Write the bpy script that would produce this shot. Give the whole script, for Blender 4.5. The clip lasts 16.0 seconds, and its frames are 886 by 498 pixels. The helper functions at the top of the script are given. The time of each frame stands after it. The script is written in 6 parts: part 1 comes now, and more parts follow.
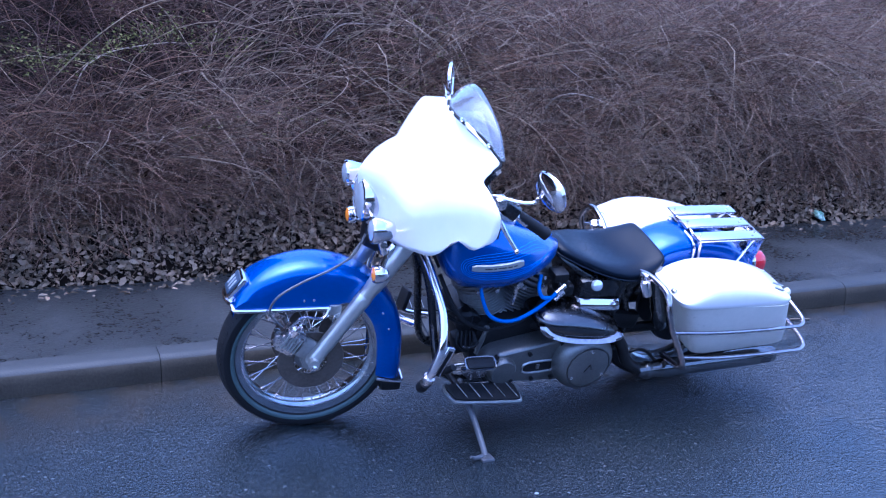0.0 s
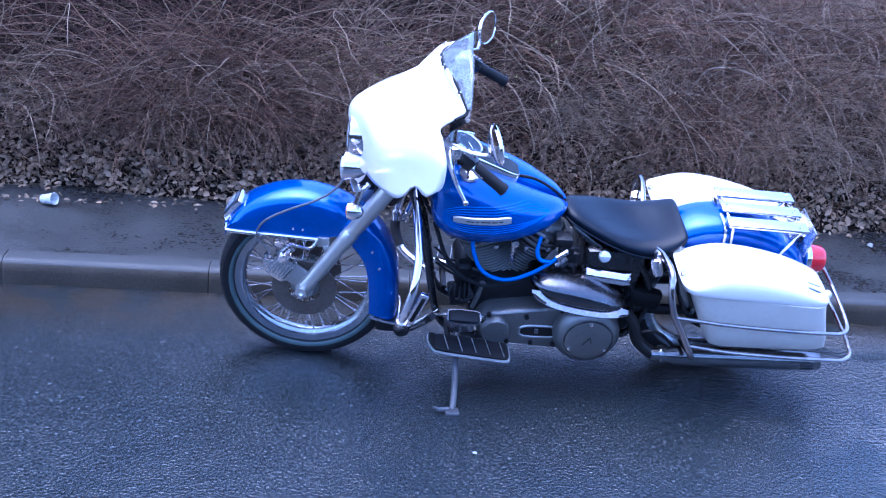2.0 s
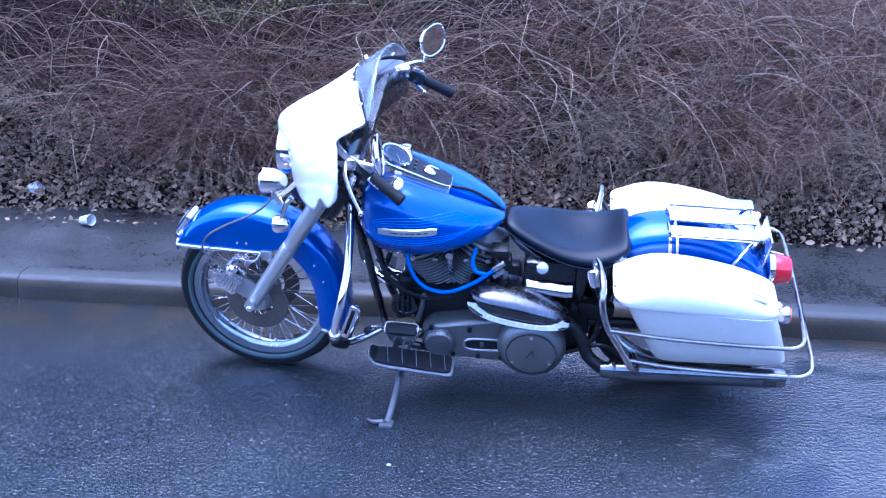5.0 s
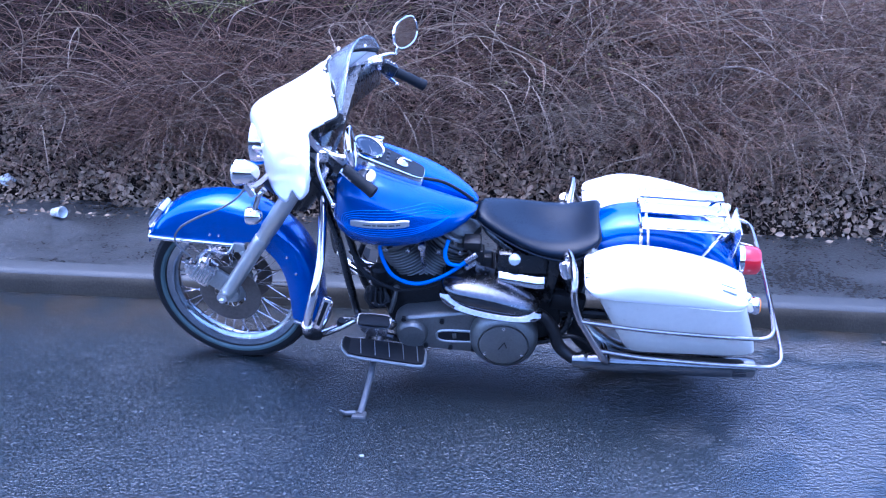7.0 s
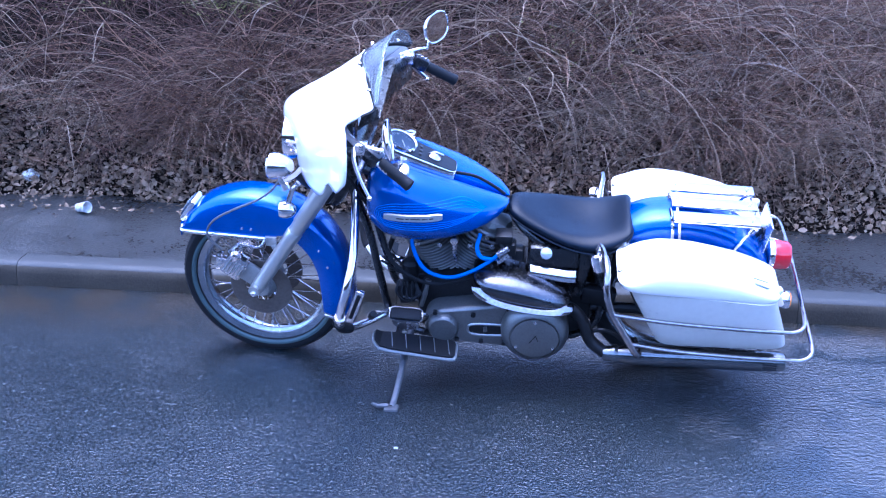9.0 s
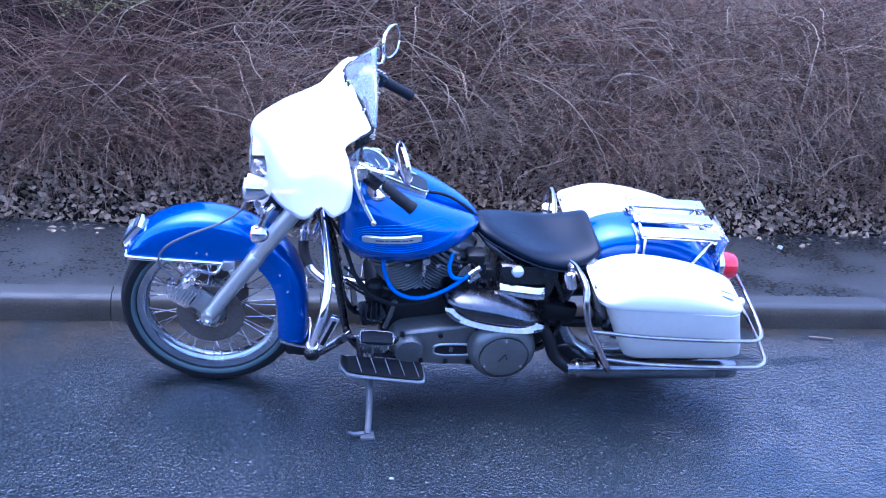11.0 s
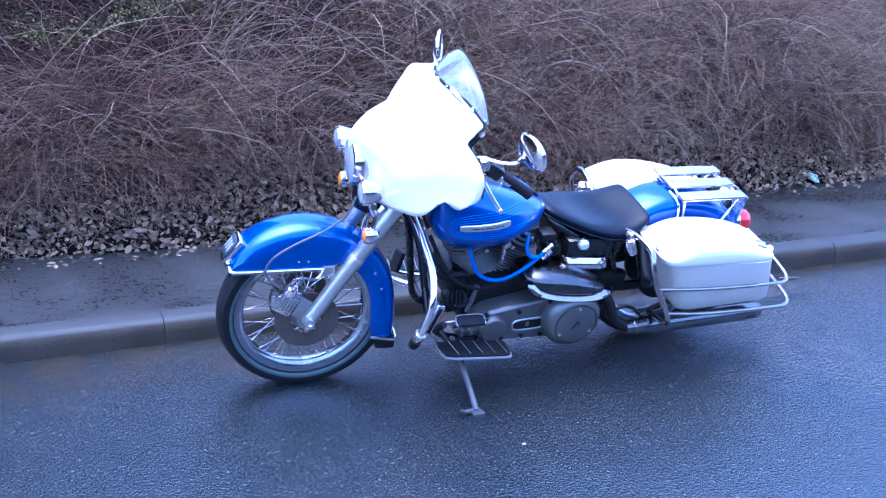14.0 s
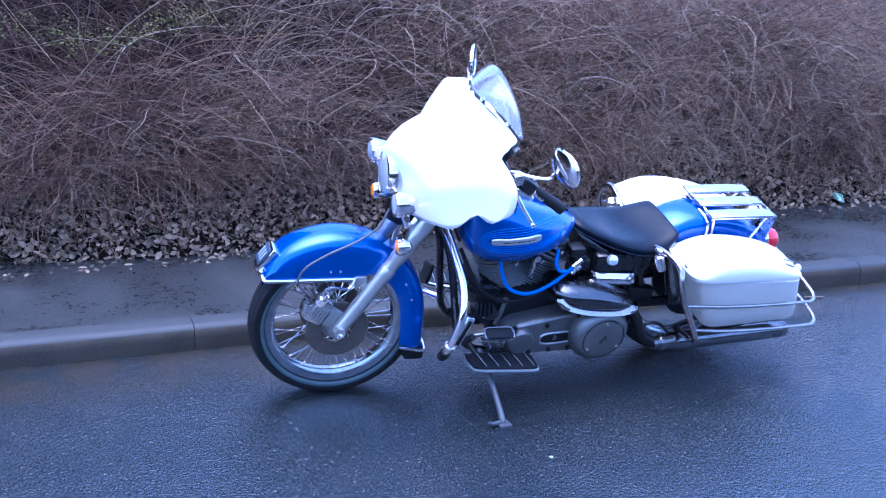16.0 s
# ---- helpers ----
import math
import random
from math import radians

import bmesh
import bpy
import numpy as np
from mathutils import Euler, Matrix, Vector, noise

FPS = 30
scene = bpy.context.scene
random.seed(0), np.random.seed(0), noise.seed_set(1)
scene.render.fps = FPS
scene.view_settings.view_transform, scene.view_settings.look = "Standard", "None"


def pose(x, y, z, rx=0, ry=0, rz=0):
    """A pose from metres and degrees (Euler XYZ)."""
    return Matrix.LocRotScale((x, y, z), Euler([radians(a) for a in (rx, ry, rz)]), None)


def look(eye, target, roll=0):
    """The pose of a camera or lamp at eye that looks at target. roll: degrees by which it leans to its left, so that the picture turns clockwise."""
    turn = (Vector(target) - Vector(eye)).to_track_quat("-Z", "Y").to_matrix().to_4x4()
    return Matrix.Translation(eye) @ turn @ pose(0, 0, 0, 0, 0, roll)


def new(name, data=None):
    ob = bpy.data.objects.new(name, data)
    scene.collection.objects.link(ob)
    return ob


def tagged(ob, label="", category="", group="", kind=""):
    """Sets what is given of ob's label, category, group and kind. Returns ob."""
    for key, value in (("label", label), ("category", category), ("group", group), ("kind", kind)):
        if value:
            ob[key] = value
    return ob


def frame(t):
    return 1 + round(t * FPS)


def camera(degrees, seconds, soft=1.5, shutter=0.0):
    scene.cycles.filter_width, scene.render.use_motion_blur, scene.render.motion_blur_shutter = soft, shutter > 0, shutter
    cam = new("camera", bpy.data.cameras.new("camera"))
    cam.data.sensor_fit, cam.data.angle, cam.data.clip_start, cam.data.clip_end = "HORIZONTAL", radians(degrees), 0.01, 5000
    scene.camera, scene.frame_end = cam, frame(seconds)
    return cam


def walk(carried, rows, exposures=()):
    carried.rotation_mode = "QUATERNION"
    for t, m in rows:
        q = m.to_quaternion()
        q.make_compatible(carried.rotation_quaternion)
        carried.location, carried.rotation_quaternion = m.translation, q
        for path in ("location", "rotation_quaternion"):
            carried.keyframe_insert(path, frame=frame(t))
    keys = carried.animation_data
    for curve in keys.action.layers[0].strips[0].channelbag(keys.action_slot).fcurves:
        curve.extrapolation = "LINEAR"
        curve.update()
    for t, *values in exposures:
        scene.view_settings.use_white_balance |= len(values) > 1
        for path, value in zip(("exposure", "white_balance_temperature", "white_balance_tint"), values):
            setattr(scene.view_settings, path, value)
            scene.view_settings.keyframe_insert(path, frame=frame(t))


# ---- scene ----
cam = camera(40.5, 16.0, soft=1.2)
PATH = [
    (0, (-1.753, -3.723, 1.965), (-0.981, -1.972, 1.385), 2.5),
    (0.5, (-1.367, -3.863, 1.964), (-0.774, -2.051, 1.36), 4.1),
    (1, (-0.994, -3.96, 1.967), (-0.489, -2.12, 1.369), 3.1),
    (1.5, (-0.736, -3.965, 1.972), (-0.299, -2.127, 1.314), 5.3),
    (2, (-0.487, -4.029, 1.957), (-0.288, -2.152, 1.295), 4.7),
    (2.5, (-0.196, -4.1, 1.961), (-0.104, -2.217, 1.294), 1.6),
    (3, (0.078, -4.05, 1.951), (0.225, -2.173, 1.275), 2.8),
    (3.5, (0.252, -4.001, 1.959), (0.298, -2.114, 1.3), 0.9),
    (4, (0.481, -4.017, 1.942), (0.418, -2.129, 1.285), 1.3),
    (4.5, (0.508, -4.033, 1.943), (0.314, -2.141, 1.326), -0.1),
    (5, (0.558, -4.027, 1.951), (0.377, -2.139, 1.314), 0.5),
    (5.2, (0.576, -4.026, 1.95), (0.432, -2.134, 1.317), 0.6),
    (7.5, (0.557, -4.045, 1.955), (0.417, -2.159, 1.305), 0.9),
    (8, (0.537, -4.047, 1.958), (0.39, -2.16, 1.312), 1.1),
    (8.5, (0.51, -4.065, 1.962), (0.363, -2.175, 1.323), 1.3),
    (9, (0.463, -4.075, 1.939), (0.321, -2.189, 1.29), 0.9),
    (9.2, (0.427, -4.095, 1.937), (0.416, -2.2, 1.296), 2.3),
    (11.3, (-0.607, -3.914, 1.971), (-0.221, -2.064, 1.317), 2.8),
    (11.5, (-0.7, -3.948, 1.967), (-0.272, -2.119, 1.282), 1.8),
    (12, (-0.96, -3.929, 1.966), (-0.475, -2.111, 1.289), 2.3),
    (12.5, (-1.14, -3.823, 1.955), (-0.597, -2.027, 1.263), -0.9),
    (13, (-1.425, -3.825, 1.949), (-0.739, -2.068, 1.284), 1.2),
    (13.5, (-1.652, -3.86, 1.955), (-0.929, -2.126, 1.268), 0.6),
    (14, (-1.724, -3.907, 1.966), (-0.981, -2.158, 1.345), 1.5),
    (14.5, (-1.75, -3.915, 1.985), (-1.0, -2.161, 1.386), 2.0),
    (15, (-1.772, -3.912, 1.977), (-1.043, -2.147, 1.382), 2.4),
    (15.5, (-1.785, -3.908, 1.979), (-1.06, -2.147, 1.37), 2.3),
    (16, (-1.791, -3.919, 1.98), (-1.07, -2.154, 1.376), 2.4),
]
walk(cam, [(t, look(eye, target, roll)) for t, eye, target, roll in PATH],
     [(0.0, 2.02, 4620, 24), (1.0, 2.10, 4620, 24), (2.0, 2.3, 4620, 24), (2.6, 2.56, 4620, 24), (9.0, 2.58, 4620, 24), (11.5, 2.52, 4620, 24), (14.0, 2.58, 4620, 24), (15.0, 2.40, 4620, 24), (16.0, 2.40, 4620, 24)])

# ---- light ----
SUN_FROM = Vector((-0.16, 0.02, 0.95)).normalized()
world = bpy.data.worlds.new("sky")
scene.world = world
world.use_nodes = True
wn = world.node_tree.nodes
sky = wn.new("ShaderNodeTexSky")
sky.sky_type = "NISHITA"
sky.sun_disc = False
sky.sun_elevation = math.asin(SUN_FROM.z)
sky.sun_rotation = math.atan2(SUN_FROM.x, SUN_FROM.y)
sky.air_density, sky.dust_density, sky.ozone_density = 1.0, 2.5, 2.5
wn["Background"].inputs["Strength"].default_value = 0.15
world.node_tree.links.new(sky.outputs[0], wn["Background"].inputs[0])
sun = new("sun", bpy.data.lights.new("sun", "SUN"))
sun.data.energy, sun.data.angle, sun.data.color = 0.55, radians(60), (0.98, 0.99, 1.0)
sun.matrix_world = look(SUN_FROM * 30, (0, 0, 0))


# ---- materials ----
def mat(name, base, rough=0.5, metal=0.0, vary=0.15, grain=40.0, spots=4.0, bump=0.0, rough_vary=0.15, coat=0.0, second=None, ior=1.5, island=False, sheen=0.0):
    """A surface with fine grain and broad stains over its base colour."""
    m = bpy.data.materials.new(name)
    m.use_nodes = True
    nt, b = m.node_tree, m.node_tree.nodes["Principled BSDF"]
    co = nt.nodes.new("ShaderNodeTexCoord")
    fine, broad = nt.nodes.new("ShaderNodeTexNoise"), nt.nodes.new("ShaderNodeTexNoise")
    fine.inputs["Scale"].default_value, broad.inputs["Scale"].default_value = grain, spots
    fine.inputs["Detail"].default_value, broad.inputs["Detail"].default_value = 6, 4
    for n in (fine, broad):
        nt.links.new(co.outputs["Object"], n.inputs["Vector"])
    both = nt.nodes.new("ShaderNodeMath")
    both.operation = "MULTIPLY_ADD"
    both.inputs[1].default_value = 0.5
    nt.links.new(fine.outputs["Fac"], both.inputs[0])
    half = nt.nodes.new("ShaderNodeMath")
    half.operation = "MULTIPLY"
    half.inputs[1].default_value = 0.5
    nt.links.new(broad.outputs["Fac"], half.inputs[0])
    nt.links.new(half.outputs[0], both.inputs[2])
    source = both.outputs[0]
    if island:
        geo, mixer = nt.nodes.new("ShaderNodeNewGeometry"), nt.nodes.new("ShaderNodeMath")
        mixer.operation = "MULTIPLY_ADD"
        mixer.inputs[1].default_value, mixer.inputs[2].default_value = 0.5, 0.25
        nt.links.new(geo.outputs["Random Per Island"], mixer.inputs[0])
        avg = nt.nodes.new("ShaderNodeMath")
        avg.operation = "MULTIPLY_ADD"
        avg.inputs[1].default_value = 0.25
        nt.links.new(source, avg.inputs[0])
        nt.links.new(mixer.outputs[0], avg.inputs[2])
        source = avg.outputs[0]
    ramp = nt.nodes.new("ShaderNodeValToRGB")
    lo = [c * (1 - vary) for c in base]
    hi = list(second) if second else [min(1, c * (1 + vary)) for c in base]
    ramp.color_ramp.elements[0].position, ramp.color_ramp.elements[1].position = 0.32, 0.68
    ramp.color_ramp.elements[0].color, ramp.color_ramp.elements[1].color = (*lo, 1), (*hi, 1)
    nt.links.new(source, ramp.inputs[0])
    nt.links.new(ramp.outputs[0], b.inputs["Base Color"])
    r = nt.nodes.new("ShaderNodeMapRange")
    r.inputs["To Min"].default_value, r.inputs["To Max"].default_value = max(0.02, rough - rough_vary), min(1, rough + rough_vary)
    r.inputs["From Min"].default_value, r.inputs["From Max"].default_value = 0.3, 0.7
    nt.links.new(both.outputs[0], r.inputs["Value"])
    nt.links.new(r.outputs[0], b.inputs["Roughness"])
    b.inputs["Metallic"].default_value, b.inputs["Coat Weight"].default_value, b.inputs["IOR"].default_value = metal, coat, ior
    b.inputs["Coat Roughness"].default_value = 0.06
    b.inputs["Sheen Weight"].default_value = sheen
    if bump:
        bp = nt.nodes.new("ShaderNodeBump")
        bp.inputs["Strength"].default_value, bp.inputs["Distance"].default_value = bump, 0.004
        nt.links.new(fine.outputs["Fac"], bp.inputs["Height"])
        nt.links.new(bp.outputs[0], b.inputs["Normal"])
    return m


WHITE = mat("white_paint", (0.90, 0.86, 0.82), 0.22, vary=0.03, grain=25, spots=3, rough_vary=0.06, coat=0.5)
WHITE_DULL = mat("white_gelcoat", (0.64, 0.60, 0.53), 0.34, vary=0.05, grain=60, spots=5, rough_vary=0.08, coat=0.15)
BLUE = mat("blue_metallic_paint", (0.0015, 0.072, 0.36), 0.27, metal=0.5, vary=0.12, grain=900, spots=3, rough_vary=0.05, coat=0.75)
BLUE_LINE = mat("pale_blue_pinstripe", (0.03, 0.20, 0.75), 0.35, vary=0.1)
CHROME = mat("chrome", (0.86, 0.80, 0.80), 0.10, metal=1.0, vary=0.06, grain=70, spots=9, rough_vary=0.06)
RIM_CHROME = mat("dulled_rim_chrome", (0.36, 0.37, 0.39), 0.20, metal=1.0, vary=0.25, grain=90, spots=14, rough_vary=0.10)
CHROME_WORN = mat("worn_chrome", (0.62, 0.58, 0.575), 0.24, metal=1.0, vary=0.25, grain=120, spots=14, rough_vary=0.12)
# chrome coloured dark: the engine's reflection on the shield is in the base colour
CHROME_DARK_REFLECTION = mat("chrome_with_dark_reflection", (0.12, 0.12, 0.125), 0.24, metal=1.0, vary=0.3, grain=60, spots=9, rough_vary=0.08)
GREY_STEEL = mat("dull_grey_steel", (0.15, 0.15, 0.155), 0.5, metal=0.6, vary=0.25, grain=90, spots=10, bump=0.1)
CHROME_BAR = mat("grimy_chrome_bar", (0.39, 0.345, 0.345), 0.16, metal=1.0, vary=0.3, grain=90, spots=12, rough_vary=0.08)
CHROME_DULL = mat("dull_stained_chrome", (0.20, 0.20, 0.20), 0.20, metal=1.0, vary=0.35, grain=90, spots=10, rough_vary=0.1)
ALLOY = mat("cast_aluminium", (0.44, 0.44, 0.43), 0.46, metal=0.85, vary=0.2, grain=160, spots=12, bump=0.15)
GREY_CASE = mat("dull_grey_casing", (0.175, 0.172, 0.163), 0.40, metal=0.75, vary=0.22, grain=140, spots=9, bump=0.2)
FIN = mat("oily_dark_alloy", (0.20, 0.195, 0.185), 0.45, metal=0.7, vary=0.35, grain=120, spots=10, bump=0.15)
STEEL_DARK = mat("dark_oily_metal", (0.018, 0.018, 0.019), 0.45, metal=0.6, vary=0.4, grain=60, spots=8, bump=0.2)
BLACK = mat("black_enamel", (0.006, 0.006, 0.007), 0.28, vary=0.3, grain=80, coat=0.3)
RUBBER = mat("black_rubber", (0.010, 0.010, 0.011), 0.62, vary=0.3, grain=90, spots=12, bump=0.3, ior=1.33)
SIDEWALL = mat("faded_whitewall", (0.066, 0.098, 0.096), 0.6, vary=0.2, grain=70, spots=12)
LEATHER = mat("black_vinyl", (0.003, 0.006, 0.012), 0.30, vary=0.25, grain=260, spots=5, bump=0.2, rough_vary=0.08, ior=1.28)
RUST = mat("rusty_brake_disc", (0.105, 0.082, 0.066), 0.45, metal=0.45, vary=0.3, grain=90, spots=10, second=(0.165, 0.135, 0.110))
HOSE = mat("blue_hose", (0.006, 0.125, 0.50), 0.45, vary=0.12, grain=80)
AMBER = mat("amber_lens", (0.80, 0.24, 0.02), 0.15, vary=0.1, coat=0.5)
RED = mat("red_lens", (0.55, 0.012, 0.02), 0.12, vary=0.15, coat=0.6)
MIRROR = mat("mirror_glass", (0.86, 0.87, 0.88), 0.03, metal=1.0, vary=0.03, rough_vary=0.02)
LENS = mat("clear_lens", (0.70, 0.74, 0.78), 0.08, metal=0.6, vary=0.12, grain=30)
INK = mat("dark_mark", (0.03, 0.03, 0.035), 0.5)
DIAL = mat("dial_face", (0.02, 0.035, 0.06), 0.55, vary=0.2, grain=40)


def glass():
    m = bpy.data.materials.new("tinted_windscreen")
    m.use_nodes = True
    b = m.node_tree.nodes["Principled BSDF"]
    b.inputs["Base Color"].default_value = (0.66, 0.70, 0.76, 1)
    b.inputs["Roughness"].default_value = 0.07
    b.inputs["Transmission Weight"].default_value = 0.90
    b.inputs["IOR"].default_value = 1.6
    return m


SCREEN = glass()


def asphalt():
    """Dark gritty asphalt, damp all over, with a rippled film of water towards the gutter and silt beside the kerb."""
    m = bpy.data.materials.new("wet_asphalt")
    m.use_nodes = True
    nt, b = m.node_tree, m.node_tree.nodes["Principled BSDF"]
    co = nt.nodes.new("ShaderNodeTexCoord")
    sep = nt.nodes.new("ShaderNodeSeparateXYZ")
    nt.links.new(co.outputs["Object"], sep.inputs[0])

    def tex(kind, scale, detail=4, vector=None):
        n = nt.nodes.new(kind)
        n.inputs["Scale"].default_value = scale
        if kind == "ShaderNodeTexNoise":
            n.inputs["Detail"].default_value = detail
        nt.links.new(vector or co.outputs["Object"], n.inputs["Vector"])
        return n

    def calc(op, p, q, r=None):
        n = nt.nodes.new("ShaderNodeMath")
        n.operation = op
        for i, x in enumerate((p, q, r)):
            if x is None:
                continue
            if isinstance(x, (int, float)):
                n.inputs[i].default_value = x
            else:
                nt.links.new(x, n.inputs[i])
        return n.outputs[0]

    def span(x, f0, f1, t0=0.0, t1=1.0):
        n = nt.nodes.new("ShaderNodeMapRange")
        n.interpolation_type = "SMOOTHSTEP"
        for k, v in (("From Min", f0), ("From Max", f1), ("To Min", t0), ("To Max", t1)):
            n.inputs[k].default_value = v
        nt.links.new(x, n.inputs["Value"])
        return n.outputs[0]

    def mixed(f, p, q):
        n = nt.nodes.new("ShaderNodeMix")
        n.data_type = "RGBA"
        nt.links.new(f, n.inputs[0])
        for i, x in ((6, p), (7, q)):
            if isinstance(x, tuple):
                n.inputs[i].default_value = x
            else:
                nt.links.new(x, n.inputs[i])
        return n.outputs[2]

    grit, fine, broad, patch = tex("ShaderNodeTexVoronoi", 100), tex("ShaderNodeTexNoise", 85, 3), tex("ShaderNodeTexNoise", 1.3, 5), tex("ShaderNodeTexNoise", 6, 6)
    stretch = nt.nodes.new("ShaderNodeMapping")
    stretch.inputs["Scale"].default_value = (44, 66, 1)
    nt.links.new(co.outputs["Object"], stretch.inputs["Vector"])
    ripple = tex("ShaderNodeTexNoise", 1.0, 4, stretch.outputs[0])
    ripple.inputs["Roughness"].default_value = 0.62
    # stone colours: dark binder, paler chips
    ramp = nt.nodes.new("ShaderNodeValToRGB")
    ramp.color_ramp.elements[0].color, ramp.color_ramp.elements[1].color = (0.005, 0.0075, 0.009, 1), (0.026, 0.034, 0.038, 1)
    ramp.color_ramp.elements[0].position, ramp.color_ramp.elements[1].position = 0.34, 0.72
    nt.links.new(fine.outputs["Fac"], ramp.inputs[0])
    tone = nt.nodes.new("ShaderNodeSeparateColor")
    nt.links.new(grit.outputs["Color"], tone.inputs[0])
    chips = mixed(span(tone.outputs[0], 0.97, 1.0), ramp.outputs[0], (0.05, 0.055, 0.056, 1))
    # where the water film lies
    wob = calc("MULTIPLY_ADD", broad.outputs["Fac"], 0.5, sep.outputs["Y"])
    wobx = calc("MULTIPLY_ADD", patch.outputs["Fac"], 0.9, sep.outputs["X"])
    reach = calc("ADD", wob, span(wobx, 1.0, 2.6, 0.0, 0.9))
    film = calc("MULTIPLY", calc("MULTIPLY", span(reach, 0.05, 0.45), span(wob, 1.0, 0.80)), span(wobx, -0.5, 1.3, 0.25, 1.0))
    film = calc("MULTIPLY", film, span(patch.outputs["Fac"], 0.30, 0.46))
    # silt washed into the gutter
    silt = span(wob, 0.56, 0.86)
    silt = calc("MULTIPLY", silt, span(patch.outputs["Fac"], 0.38, 0.58, 0.25, 1.0))
    mud = mixed(span(fine.outputs["Fac"], 0.36, 0.66), (0.012, 0.010, 0.007, 1), (0.042, 0.035, 0.026, 1))
    nt.links.new(mixed(silt, chips, mud), b.inputs["Base Color"])
    damp = calc("MULTIPLY_ADD", patch.outputs["Fac"], 0.45, broad.outputs["Fac"])
    rough = span(damp, 0.50, 0.95, 0.10, 0.22)
    rough = calc("MULTIPLY_ADD", film, calc("SUBTRACT", 0.04, rough), rough)
    nt.links.new(calc("MULTIPLY_ADD", silt, 0.05, rough), b.inputs["Roughness"])
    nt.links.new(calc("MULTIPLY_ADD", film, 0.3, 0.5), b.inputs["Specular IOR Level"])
    b.inputs["IOR"].default_value = 1.63
    low, mid, top = (nt.nodes.new("ShaderNodeBump") for k in range(3))
    low.inputs["Distance"].default_value, mid.inputs["Distance"].default_value, top.inputs["Distance"].default_value = 0.0036, 0.0060, 0.012
    open_grain = calc("MULTIPLY_ADD", film, -0.5, 1.0)
    nt.links.new(calc("MULTIPLY", calc("MULTIPLY_ADD", silt, -0.45, 0.6), open_grain), low.inputs["Strength"])
    nt.links.new(grit.outputs["Distance"], low.inputs["Height"])
    nt.links.new(calc("MULTIPLY", calc("MULTIPLY", span(damp, 0.55, 0.90, 0.55, 1.0), open_grain), span(wobx, -1.8, 0.0, 0.6, 1.0)), mid.inputs["Strength"])
    nt.links.new(fine.outputs["Fac"], mid.inputs["Height"])
    nt.links.new(low.outputs[0], mid.inputs["Normal"])
    nt.links.new(calc("MULTIPLY", film, 0.9), top.inputs["Strength"])
    nt.links.new(ripple.outputs["Fac"], top.inputs["Height"])
    nt.links.new(mid.outputs[0], top.inputs["Normal"])
    nt.links.new(top.outputs[0], b.inputs["Normal"])
    return m


ASPHALT = asphalt()
KERB = mat("damp_concrete", (0.026, 0.027, 0.026), 0.6, vary=0.35, grain=120, spots=5, bump=0.35)
KERB_FACE = mat("brown_algae_on_concrete", (0.042, 0.036, 0.027), 0.75, vary=0.4, grain=90, spots=6, bump=0.35, ior=1.25)
PATHSOIL = mat("damp_gritty_path", (0.028, 0.0285, 0.028), 0.36, vary=0.7, grain=60, spots=2.2, bump=0.9, ior=1.5, rough_vary=0.25)
# darker than real soil: shade deep under the stems is put into the colour
SOIL = mat("shade_darkened_soil", (0.011, 0.008, 0.006), 0.9, vary=0.4, grain=30, spots=4, bump=0.6, ior=1.12)
STEM = mat("dry_bramble_stem", (0.034, 0.018, 0.013), 0.6, vary=0.5, grain=30, second=(0.200, 0.124, 0.086), island=True, ior=1.33)
STEM_TAN = mat("grey_brown_stem", (0.038, 0.022, 0.014), 0.6, vary=0.5, grain=30, second=(0.25, 0.145, 0.086), island=True, ior=1.33)
STEM_PALE = mat("pale_dead_stem", (0.10, 0.072, 0.052), 0.7, vary=0.3, grain=30, second=(0.27, 0.20, 0.145), island=True, ior=1.33)
STEM_STRAW = mat("straw_stem", (0.10, 0.072, 0.050), 0.7, vary=0.3, grain=30, second=(0.34, 0.255, 0.175), island=True, ior=1.33)
# dark copy of the stem colour: shade inside the growth is painted in
STEM_SHADED = mat("shade_darkened_stem", (0.014, 0.008, 0.006), 0.7, vary=0.5, grain=30, second=(0.075, 0.034, 0.024), island=True, ior=1.33)
CANE = mat("bleached_cane", (0.36, 0.28, 0.215), 0.6, vary=0.2, grain=60)
FORK = mat("satin_alloy_fork", (0.56, 0.55, 0.52), 0.36, metal=0.8, vary=0.05, grain=60, spots=8, rough_vary=0.04)
LITTER = mat("dead_leaves", (0.040, 0.029, 0.021), 0.75, vary=0.5, grain=50, second=(0.36, 0.255, 0.165), island=True, ior=1.3)
CRUMB = mat("dark_leaf_crumbs", (0.012, 0.009, 0.007), 0.8, vary=0.5, grain=50, second=(0.085, 0.062, 0.045), island=True, ior=1.3)
GREENLEAF = mat("small_green_leaves", (0.045, 0.050, 0.014), 0.6, vary=0.4, grain=50, second=(0.15, 0.14, 0.040), island=True, ior=1.25)


# ---- mesh tools: every shape is a pair (points, faces) ----
def join(*shapes):
    pts, faces = [], []
    for p, f in shapes:
        k = len(pts)
        pts += list(p)
        faces += [tuple(i + k for i in q) for q in f]
    return pts, faces


def moved(shape, m):
    return [m @ Vector(p) for p in shape[0]], shape[1]


def mirror(shape):
    return [Vector((p[0], -p[1], p[2])) for p in shape[0]], [tuple(reversed(f)) for f in shape[1]]


